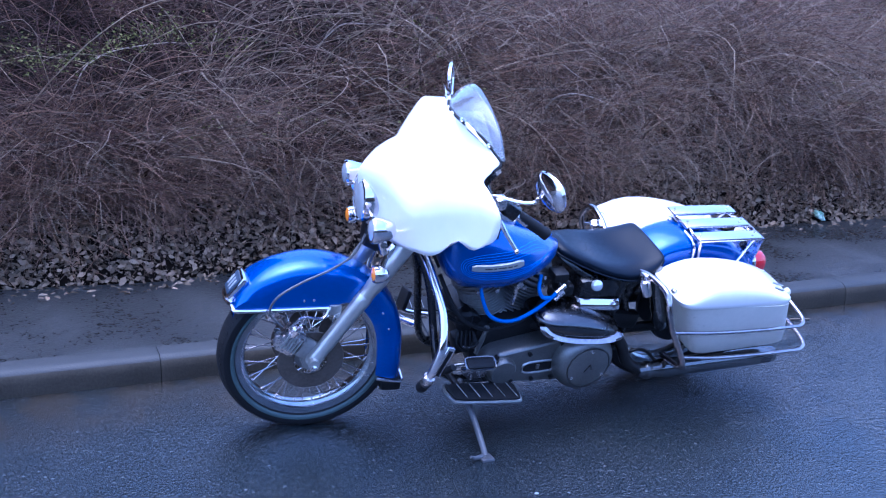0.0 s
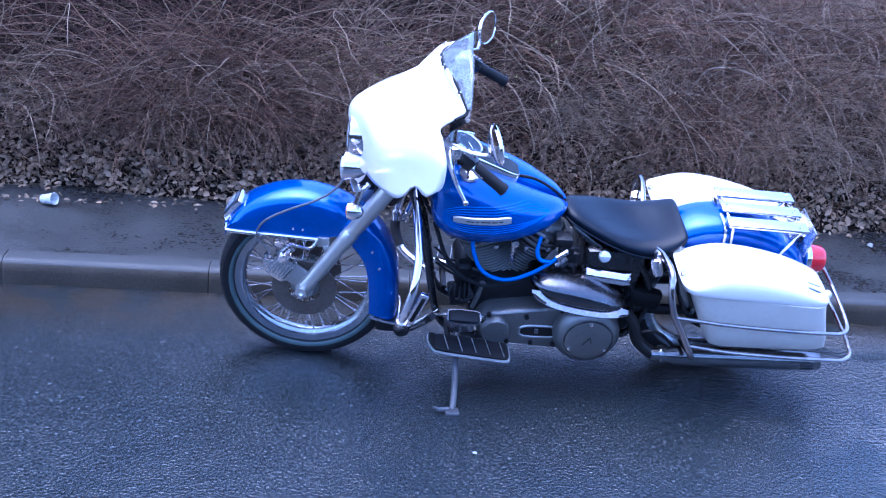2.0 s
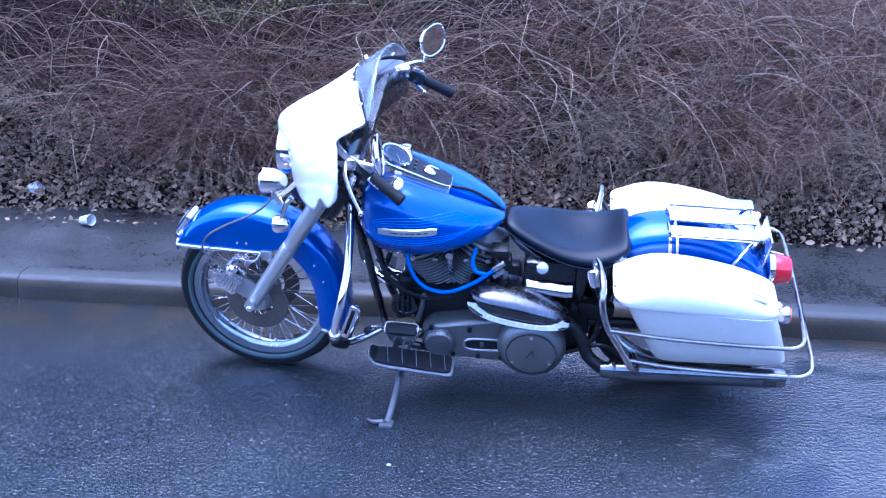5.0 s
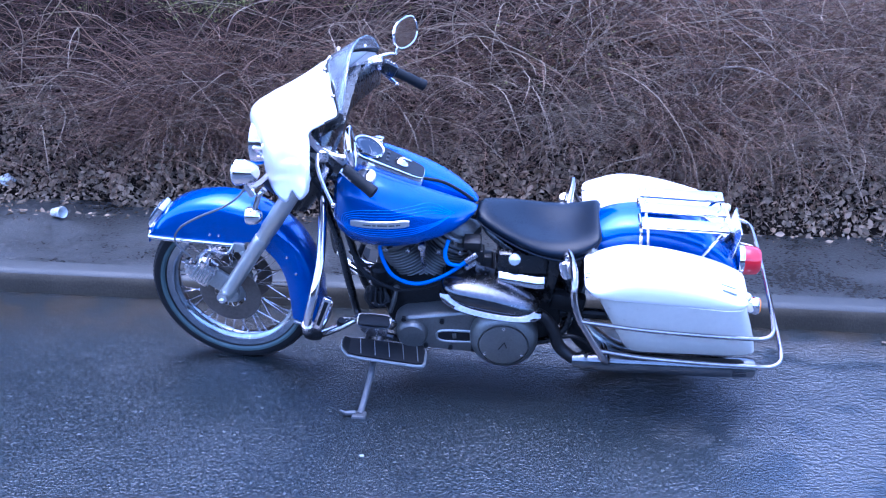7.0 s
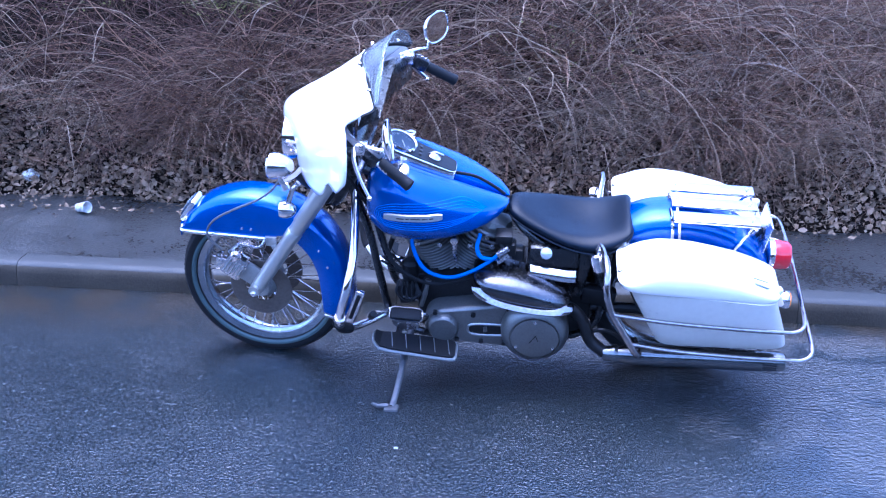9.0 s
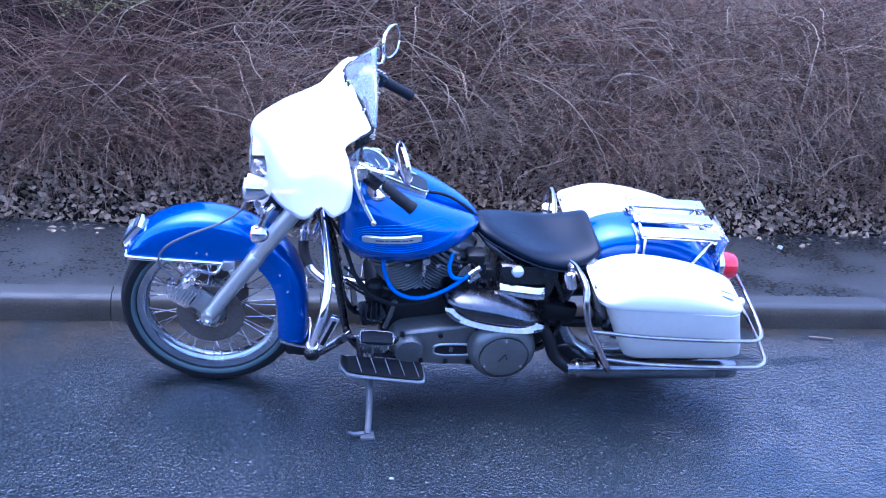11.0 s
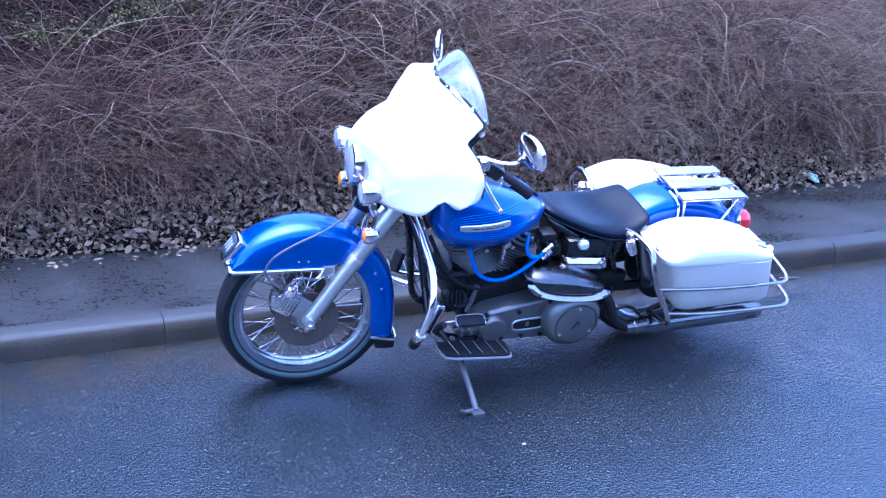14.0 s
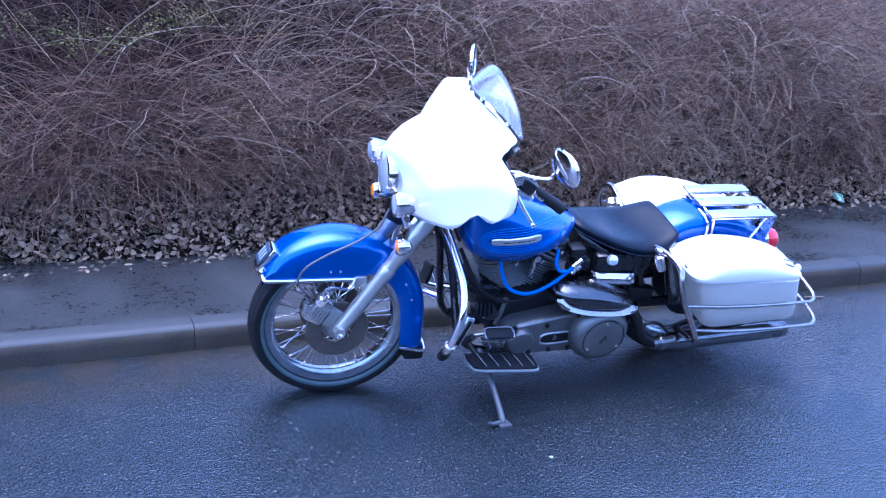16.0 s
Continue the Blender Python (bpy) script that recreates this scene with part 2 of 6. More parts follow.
def curve(points, k=6, closed=False):
    """A smooth line through the points."""
    P = [Vector(p) for p in points]
    n, out = len(P), []
    for i in range(n if closed else n - 1):
        a, b = P[i], P[(i + 1) % n]
        p0 = P[i - 1] if (i or closed) else a * 2 - b
        p3 = P[(i + 2) % n] if (closed or i + 2 < n) else b * 2 - a
        for j in range(k):
            t = j / k
            out.append(0.5 * (2 * a + (b - p0) * t + (2 * p0 - 5 * a + 4 * b - p3) * t * t + (3 * a - p0 - 3 * b + p3) * t ** 3))
    if not closed:
        out.append(P[-1])
    return out


def tube(points, r, n=8, closed=False, flat=1.0):
    """A round bar along the points; r: one radius or one per point."""
    P = [Vector(p) for p in points]
    m = len(P)
    R = r if isinstance(r, (list, tuple)) else [r] * m
    pts, faces = [], []
    side = None
    for i in range(m):
        a = P[i - 1] if (i or closed) else P[0]
        b = P[(i + 1) % m] if (closed or i + 1 < m) else P[-1]
        d = (b - a).normalized()
        if side is None:
            side = d.orthogonal().normalized()
        side = (side - d * side.dot(d)).normalized()
        up = d.cross(side)
        for j in range(n):
            w = 2 * math.pi * j / n
            pts.append(P[i] + side * (R[i] * math.cos(w)) + up * (R[i] * math.sin(w) * flat))
    for i in range(m if closed else m - 1):
        for j in range(n):
            k = (j + 1) % n
            i2 = (i + 1) % m
            faces.append((i * n + j, i * n + k, i2 * n + k, i2 * n + j))
    if not closed:
        faces += [tuple(range(n - 1, -1, -1)), tuple((m - 1) * n + j for j in range(n))]
    return pts, faces


def lathe(profile, origin, axis, n=32, closed=False):
    """Turns (radius, distance along the axis) about the axis."""
    o, d = Vector(origin), Vector(axis).normalized()
    e = d.orthogonal().normalized()
    f = d.cross(e)
    pts, faces = [], []
    m = len(profile)
    for r, a in profile:
        for j in range(n):
            w = 2 * math.pi * j / n
            pts.append(o + d * a + (e * math.cos(w) + f * math.sin(w)) * max(r, 1e-4))
    for i in range(m if closed else m - 1):
        for j in range(n):
            k, i2 = (j + 1) % n, (i + 1) % m
            faces.append((i * n + j, i * n + k, i2 * n + k, i2 * n + j))
    if not closed:
        faces += [tuple(range(n - 1, -1, -1)), tuple((m - 1) * n + j for j in range(n))]
    return pts, faces


def loft(rings, cap=True, closed=True):
    n, pts, faces = len(rings[0]), [], []
    for ring in rings:
        pts += [Vector(p) for p in ring]
    for i in range(len(rings) - 1):
        for j in range(n if closed else n - 1):
            k = (j + 1) % n
            faces.append((i * n + j, i * n + k, (i + 1) * n + k, (i + 1) * n + j))
    if cap and closed:
        faces += [tuple(range(n - 1, -1, -1)), tuple((len(rings) - 1) * n + j for j in range(n))]
    return pts, faces


def oval(cx, cy, a, b, power=2.5, n=32):
    """Points of a rounded rectangle."""
    out = []
    for j in range(n):
        w = 2 * math.pi * j / n
        c, s = math.cos(w), math.sin(w)
        out.append((cx + a * math.copysign(abs(c) ** (2 / power), c), cy + b * math.copysign(abs(s) ** (2 / power), s)))
    return out


def box(c, size, bevel=0.004, turn=None):
    """A block with chamfered edges."""
    bm = bmesh.new()
    bmesh.ops.create_cube(bm, size=1)
    for v in bm.verts:
        v.co = Vector((v.co.x * size[0], v.co.y * size[1], v.co.z * size[2]))
    if bevel:
        bmesh.ops.bevel(bm, geom=bm.edges[:], offset=bevel, segments=2, affect="EDGES", profile=0.5)
    m = Matrix.Translation(c) @ (turn.to_4x4() if turn else Matrix())
    bm.verts.index_update()
    shape = [m @ v.co for v in bm.verts], [tuple(v.index for v in f.verts) for f in bm.faces]
    bm.free()
    return shape


def slab(outline, v0, v1, bevel=0.01):
    """An outline in the side plane, from v0 to v1 across, its outer edge rounded."""
    cu = sum(p[0] for p in outline) / len(outline)
    cw = sum(p[1] for p in outline) / len(outline)

    def ring(v, inset):
        out = []
        for u, w in outline:
            d = Vector((u - cu, w - cw))
            d = d * (1 - inset / max(d.length, 1e-3))
            out.append((cu + d.x, v, cw + d.y))
        return out
    s = 1 if v1 > v0 else -1
    return loft([ring(v0, 0), ring(v1 - s * bevel, 0), ring(v1 - s * bevel * 0.3, bevel * 0.3), ring(v1, bevel)])


def mesh(name, shape, material, angle=35):
    me = bpy.data.meshes.new(name)
    me.from_pydata([tuple(p) for p in shape[0]], [], shape[1])
    bm = bmesh.new()
    bm.from_mesh(me)
    bmesh.ops.recalc_face_normals(bm, faces=bm.faces)
    bm.to_mesh(me)
    bm.free()
    for p in me.polygons:
        p.use_smooth = True
    me.set_sharp_from_angle(angle=radians(angle))
    me.materials.append(material)
    return me


def part(name, shape, material, parent, label="", angle=35):
    ob = new(name, mesh(name, shape, material, angle))
    ob.parent = parent
    return tagged(ob, label)


# ---- the ground ----
def sheet(name, x0, x1, y0, y1, step, height, material, label):
    nx, ny = max(1, round((x1 - x0) / step)), max(1, round((y1 - y0) / step))
    pts = [(x0 + (x1 - x0) * i / nx, y0 + (y1 - y0) * j / ny, 0) for j in range(ny + 1) for i in range(nx + 1)]
    pts = [(x, y, height(x, y)) for x, y, z in pts]
    faces = [(j * (nx + 1) + i, j * (nx + 1) + i + 1, (j + 1) * (nx + 1) + i + 1, (j + 1) * (nx + 1) + i) for j in range(ny) for i in range(nx)]
    ob = new(name, mesh(name, (pts, faces), material))
    return tagged(ob, label, name, kind="structure")


KERB_Y, KERB_H, STONE, KERB_TURN = 0.80, 0.105, 0.861, -0.0155


def kerb_line(x):
    return KERB_Y + KERB_TURN * x


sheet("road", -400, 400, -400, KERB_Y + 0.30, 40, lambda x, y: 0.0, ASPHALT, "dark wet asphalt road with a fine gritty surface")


def path_height(x, y):
    return KERB_H - 0.012 + 0.010 * noise.noise(Vector((x * 3, y * 3, 0)))


def pavement():
    nx, ny = 300, 12
    pts = []
    for j in range(ny + 1):
        for i in range(nx + 1):
            x = -12 + 24 * i / nx
            y0 = kerb_line(x) + 0.118
            y = y0 + (1.95 - y0) * j / ny
            pts.append((x, y, path_height(x, y)))
    faces = [(j * (nx + 1) + i, j * (nx + 1) + i + 1, (j + 1) * (nx + 1) + i + 1, (j + 1) * (nx + 1) + i) for j in range(ny) for i in range(nx)]
    tagged(new("pavement", mesh("pavement", (pts, faces), PATHSOIL)), "narrow damp gritty path behind the kerb", "pavement", kind="structure")


pavement()


def inner(y):
    """Distance from the road at which the bank's own profile is read; the foot is drawn towards the road."""
    return y + 0.1 * (1 - min(1, max(0, (y - 1.45) / 0.5)))


def outer(y):
    y = np.asarray(y, dtype=float)
    return np.where(y < 1.55, y - 0.1, np.where(y > 1.95, y, (y - 0.39) / 0.8))


def ramp(x, a, b):
    k = min(1, max(0, (x - a) / (b - a)))
    return k * k * (3 - 2 * k)


def bank_end(y):
    return 4.2 + 0.97 * (y - 2)


def bank_height(x, y):
    sink = 0.09 * min(1, max(0, (y - 1.45) / 0.5)) + 0.042 * max(0, y - 1.95)
    y = inner(y)
    foot = 1.84 + 0.16 * noise.noise(Vector((x * 0.8, 3, 0)))
    d = y - foot
    verge = path_height(x, y) + 0.06 * (y - 1.67 + 0.07 * noise.noise(Vector((x * 5.3, y * 5.3, 2))) + 0.05 * noise.noise(Vector((x * 1.3, 1, 2)))) + 0.012 * noise.noise(Vector((x * 11, y * 11, 4)))
    verge -= 0.03 * min(1, max(0, (1.66 - y) * 6))
    if d < 0:
        return verge - sink * min(1, max(0, (y - 1.6) * 4))
    rise = (1.62 + 0.55 / (1 + math.exp(1.2 * x + 1.5))) * (1 - math.exp(-d * 0.80)) + 0.10 * min(1, d * 3)
    # the bank is lower towards its far end and runs out beyond it
    rise *= 1 - 0.36 * ramp(x, 0.6, 2.8) * ramp(y, 2.2, 3.2)
    rise *= 1 - 0.92 * ramp(x - bank_end(y), 0.2, 1.6)
    lumps = (1 - 0.9 * ramp(x - bank_end(y), 0.2, 1.6)) * 0.26 * noise.noise(Vector((x * 0.9, y * 0.9, 5))) + 0.06 * noise.noise(Vector((x * 3.1, y * 3.1, 9)))
    return verge + rise + lumps * min(1, d * 1.6) - sink


sheet("bank", -14, 14, 1.26, 9.0, 0.07, bank_height, SOIL, "steep dark soil bank under dead brambles, their shade put in its colour")
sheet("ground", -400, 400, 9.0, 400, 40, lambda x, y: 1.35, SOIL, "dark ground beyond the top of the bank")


# unseen backdrop added across the road, behind the walk: a dark band for chrome reflections
wall = new("chrome_backdrop_south", mesh("chrome_backdrop_south", join(box((0, -13, 1.6), (90, 0.3, 3.3), 0.01), box((0, -13, 3.29), (90, 0.42, 0.09), 0.01)), KERB_FACE))
tagged(wall, "unseen plain dark backdrop added across the road for the chrome to reflect", "wall", kind="structure")


# unseen blocker added behind the bank: keeps sky light and reflections off its left end
wall = new("sky_blocker_north", mesh("sky_blocker_north", box((-21.0, 7.2, 4.0), (40, 0.4, 9.0), 0.02), SOIL))
tagged(wall, "unseen dark blocker added behind the bank to keep sky light off its left end", "wall", kind="structure")


def kerb():
    parent = tagged(new("kerb"), "row of damp grey concrete kerb stones", "kerb", kind="structure")
    parent.matrix_world = pose(0, 0, 0, 0, 0, math.degrees(math.atan(KERB_TURN)))
    sec = [(0.0, -0.05), (0.0, 0.052), (0.004, 0.070), (0.012, 0.086), (0.024, 0.097), (0.042, KERB_H), (0.125, KERB_H), (0.125, -0.05)]
    rings = [[(x, KERB_Y + y, z) for y, z in sec] for x in (0.0015, STONE - 0.0015)]
    me = mesh("kerb_stone", loft(rings), KERB)
    me.materials.append(KERB_FACE)
    for p in me.polygons:
        if p.normal.y < -0.8:
            p.material_index = 1
    for i in range(-11, 12):
        ob = new("kerb_stone", me)
        ob.parent = parent
        ob.location = (-0.98 + i * STONE, random.uniform(-0.002, 0.002), random.uniform(-0.003, 0.002))


kerb()

# ---- the motorcycle: u to the rear, v to its right, w up, from the ground between its wheels ----
bike = tagged(new("motorcycle"), "blue and white touring motorcycle leaning on its side stand", "motorcycle")
bike.matrix_world = pose(0, 0.320, 0, 17.0, 0, 0)
FRONT, REAR, WHEEL_R = (-0.541, 0.0, 0.336), (1.02, 0.0, 0.334), 0.327
STEER_POINT, STEER_AXIS = Vector((-0.24, 0, 0.86)), Vector((0.53, 0, 0.848)).normalized()
STEER = Matrix.Translation(STEER_POINT) @ Matrix.Rotation(radians(-7.0), 4, STEER_AXIS) @ Matrix.Translation(-STEER_POINT)


def front(name, shape, material, parent, label="", angle=35):
    """A part that turns with the handlebar."""
    return part(name, moved(shape, STEER), material, parent, label, angle)


def wheel(name, centre, add, half, label, spokes=True):
    R = WHEEL_R
    K = R / 0.31
    o = Vector(centre)
    rim = add(name, lathe([(a * K, b * 0.80) for a, b in [(0.2476, -0.044), (0.2533, -0.046), (0.2570, -0.042), (0.2476, -0.034), (0.2334, -0.026), (0.2268, -0.012), (0.2249, 0), (0.2268, 0.012), (0.2334, 0.026), (0.2476, 0.034), (0.2570, 0.042), (0.2533, 0.046), (0.2476, 0.044), (0.2400, 0.040), (0.2330, 0.038), (0.2270, 0.024), (0.2190, 0.018), (0.2155, 0), (0.2190, -0.018), (0.2270, -0.024), (0.2330, -0.038), (0.2400, -0.040)]], o, (0, 1, 0), 72, True), RIM_CHROME, bike, label)
    t = half
    prof = [(r if r > 0.309 else r * K, x) for r, x in [(0.253, -t * 0.74), (0.264, -t * 0.90), (0.280, -t), (0.294, -t * 0.94), (0.304, -t * 0.70), (R, -t * 0.3), (R + 0.001, 0), (R, t * 0.3), (0.304, t * 0.70), (0.294, t * 0.94), (0.280, t), (0.264, t * 0.90), (0.253, t * 0.74), (0.246, 0)]]
    add("tyre", lathe(prof, o, (0, 1, 0), 72, True), RUBBER, rim, "worn black rubber tyre")
    for s in (-1, 1) if spokes else ():
        add("whitewall", lathe([(r * K, x) for r, x in [(0.2565, s * t * 0.84), (0.261, s * (t * 0.91 + 0.002)), (0.266, s * (t * 0.945 + 0.002)), (0.2715, s * (t * 0.955 + 0.001)), (0.266, s * (t * 0.88)), (0.258, s * t * 0.8)]], o, (0, 1, 0), 72, True), SIDEWALL, rim, "thin faded whitewall band")
    blocks = []
    for i in range(90):
        for s in (-1, 1):
            a = 2 * math.pi * i / 90
            b = a + 0.035
            blocks.append(tube([o + Vector((math.sin(a) * (R - 0.0015), s * t * 0.12, math.cos(a) * (R - 0.0015))), o + Vector((math.sin(b) * 0.300 * K, s * t * 0.74, math.cos(b) * 0.300 * K))], [0.0036, 0.0055], 4))
    add("tread", join(*blocks), RUBBER, rim)
    add("hub", lathe([(0.02, -0.085), (0.035, -0.083), (0.037, -0.06), (0.055, -0.05), (0.055, -0.035), (0.034, -0.028), (0.034, 0.028), (0.055, 0.035), (0.055, 0.05), (0.037, 0.06), (0.035, 0.083), (0.02, 0.085)], o, (0, 1, 0), 28), ALLOY, rim)
    if spokes:
        for i in range(40):
            s = -1 if i % 2 else 1
            a = 2 * math.pi * i / 40
            lean = 0.55 if (i // 2) % 2 else -0.55
            b = a + lean
            p = o + Vector((math.sin(b) * 0.05, s * 0.043, math.cos(b) * 0.05))
            q = o + Vector((math.sin(a) * 0.223 * K, s * 0.008, math.cos(a) * 0.223 * K))
            add("spoke", tube([p, p.lerp(q, 0.9), p.lerp(q, 0.9), q], [0.0022, 0.0022, 0.0038, 0.0038], 5), CHROME, rim)
    return rim


front_wheel = wheel("front_wheel", FRONT, front, 0.052, "chrome spoked front wheel with a black tyre")
rear_wheel = wheel("rear_wheel", REAR, part, 0.060, "chrome spoked rear wheel with a black tyre", spokes=False)
o = Vector(FRONT)
for s in (-1, 1):
    front("brake_disc", lathe([(0.062, s * 0.068), (0.062, s * 0.073), (0.119, s * 0.073), (0.122, s * 0.0705), (0.119, s * 0.068)], o, (0, 1, 0), 48, True), RUST, front_wheel, "rust-brown front brake disc")
for s in (-1, 1):
    part("rear_drum", lathe([(0.03, s * 0.07), (0.11, s * 0.075), (0.115, s * 0.065), (0.115, s * 0.05)], Vector(REAR), (0, 1, 0), 32), STEEL_DARK, rear_wheel)


# mudguards
def arch(path, half, thick=0.003):
    """A mudguard over the path of (u, w, inward u, inward w, skirt)."""
    rings = []
    for inner in (0, 1):
        rows = []
        for u, w, du, dw, d in path:
            k = Vector((du, dw)).normalized()
            prof = [(-1.0, d), (-1.0, d * 0.62), (-0.995, min(d * 0.5, 0.060)), (-0.95, 0.034), (-0.84, 0.017), (-0.62, 0.0065), (-0.32, 0.0015), (0, 0)]
            prof = prof + [(-a, b) for a, b in prof[-2::-1]]
            rows.append([(u + k.x * (b + thick * inner), a * (half - thick * inner), w + k.y * (b + thick * inner * (0.3 if b > d * 0.9 else 1))) for a, b in prof])
        rings.append(rows)
    loops = [r + list(reversed(q)) for r, q in zip(*rings)]
    return loft(loops)


def on_guard(name, shape, material, parent, label="", angle=35):
    return front(name, moved(shape, Matrix.Translation((0.012, 0, 0.016))), material, parent, label, angle)


def mudguard_front():
    side = [(-0.845, 0.556), (-0.833, 0.584), (-0.800, 0.628), (-0.748, 0.668), (-0.675, 0.700), (-0.59, 0.716), (-0.50, 0.708), (-0.405, 0.676), (-0.322, 0.620), (-0.260, 0.545), (-0.222, 0.455), (-0.206, 0.36), (-0.202, 0.27), (-0.204, 0.215)]
    line = curve([(u, 0, w) for u, w in side], 4)
    path = []
    for p in line:
        if p.x < -0.50:
            k, d = (0.0, -1.0), max(0.012, p.z - 0.553)
        else:
            f = min(1, (p.x + 0.50) / 0.14)
            c = Vector((FRONT[0] - 0.012 - p.x, FRONT[2] - 0.019 - p.z)).normalized()
            k = Vector((0, -1)).lerp(c, f)
            d = (p.z - 0.553) * (1 - f) + 0.105 * f if p.x < -0.36 else 0.105
        path.append((p.x, p.z, k[0], k[1], d))
    ob = on_guard("front_mudguard", arch(path, 0.088), BLUE, bike, "deep blue metallic front mudguard", 50)
    for s in (-1, 1):
        edge = curve([(-0.850, s * 0.05, 0.560), (-0.840, s * 0.085, 0.553), (-0.80, s * 0.092, 0.551), (-0.65, s * 0.092, 0.551), (-0.475, s * 0.092, 0.551)], 6)
        on_guard("edge_trim", tube(edge, 0.0075, 8, flat=0.7), CHROME, ob, "bright trim strip along the mudguard edge")
    on_guard("edge_trim", tube(curve([(-0.843, -0.06, 0.563), (-0.857, -0.03, 0.560), (-0.859, 0, 0.560), (-0.857, 0.03, 0.560), (-0.843, 0.06, 0.563)], 6), 0.011, 8), CHROME, ob)
    bow = curve([(-0.302, -0.091, 0.232), (-0.212, -0.091, 0.216), (-0.197, -0.05, 0.214), (-0.196, 0, 0.213), (-0.197, 0.05, 0.214), (-0.212, 0.091, 0.216), (-0.302, 0.091, 0.232)], 5)
    on_guard("edge_trim", tube(bow, 0.006, 8), CHROME, ob)
    on_guard("mudflap", box((-0.240, 0, 0.190), (0.080, 0.168, 0.048), 0.012), RUBBER, ob, "small black rubber flap")
    # lamp badge on the nose
    turn = Matrix.Rotation(radians(36), 3, "Y")
    badge = on_guard("nose_badge", box((-0.826, 0, 0.607), (0.026, 0.092, 0.098), 0.009, turn), CHROME, ob, "chrome-framed nose badge")
    on_guard("badge_face", box((-0.834, 0, 0.613), (0.016, 0.070, 0.074), 0.003, turn), DIAL, badge, "dark badge face with unreadable pale marks")
    for k in (-1, 0, 1):
        on_guard("badge_mark", box((-0.8402, k * 0.020, 0.6178), (0.005, 0.009, 0.042), 0.001, turn), LENS, badge)
    for s in (-1, 1):
        for u, w in ((-0.60, 0.585), (-0.565, 0.585), (-0.31, 0.52), (-0.28, 0.45)):
            on_guard("rivet", lathe([(0.005, s * 0.088), (0.004, s * 0.092), (0.001, s * 0.093)], (u, 0, w), (0, 1, 0), 10), CHROME, ob)
        on_guard("stay", join(box((-0.488, s * 0.094, 0.545), (0.044, 0.012, 0.040), 0.004), box((-0.470, s * 0.098, 0.512), (0.022, 0.010, 0.045), 0.003, Matrix.Rotation(radians(-25), 3, "Y"))), ALLOY, ob)
    return ob


mudguard_front()


def mudguard_rear():
    side = [(0.76, 0.635), (0.80, 0.683), (0.87, 0.719), (0.96, 0.734), (1.06, 0.729), (1.15, 0.706), (1.23, 0.665), (1.29, 0.61), (1.33, 0.54), (1.35, 0.46), (1.355, 0.42)]
    line = curve([(u, 0, w) for u, w in side], 4)
    path = []
    for p in line:
        c = Vector((REAR[0] - p.x, REAR[2] - p.z)).normalized()
        path.append((p.x, p.z, c.x, c.y, 0.15))
    ob = part("rear_mudguard", arch(path, 0.105), BLUE, bike, "deep blue metallic rear mudguard", 50)
    for s in (-1, 1):
        part("seam_strip", tube(curve([(0.962, s * 0.03, 0.738), (0.965, s * 0.085, 0.729), (0.968, s * 0.108, 0.698), (0.970, s * 0.110, 0.645)], 5), 0.006, 6), CHROME, ob, "narrow chrome strip over the mudguard")
    inner = [(0.745, 0.620, 0.40, -0.90, 0.06), (0.712, 0.565, 0.80, -0.60, 0.06), (0.690, 0.490, 0.92, -0.40, 0.06), (0.680, 0.410, 0.98, -0.20, 0.05), (0.680, 0.320, 1.0, 0.0, 0.04), (0.690, 0.250, 0.98, 0.20, 0.03)]
    part("inner_mudguard", arch(inner, 0.092), BLACK, ob, "black lower front of the rear mudguard", 50)
    return ob


mudguard_rear()


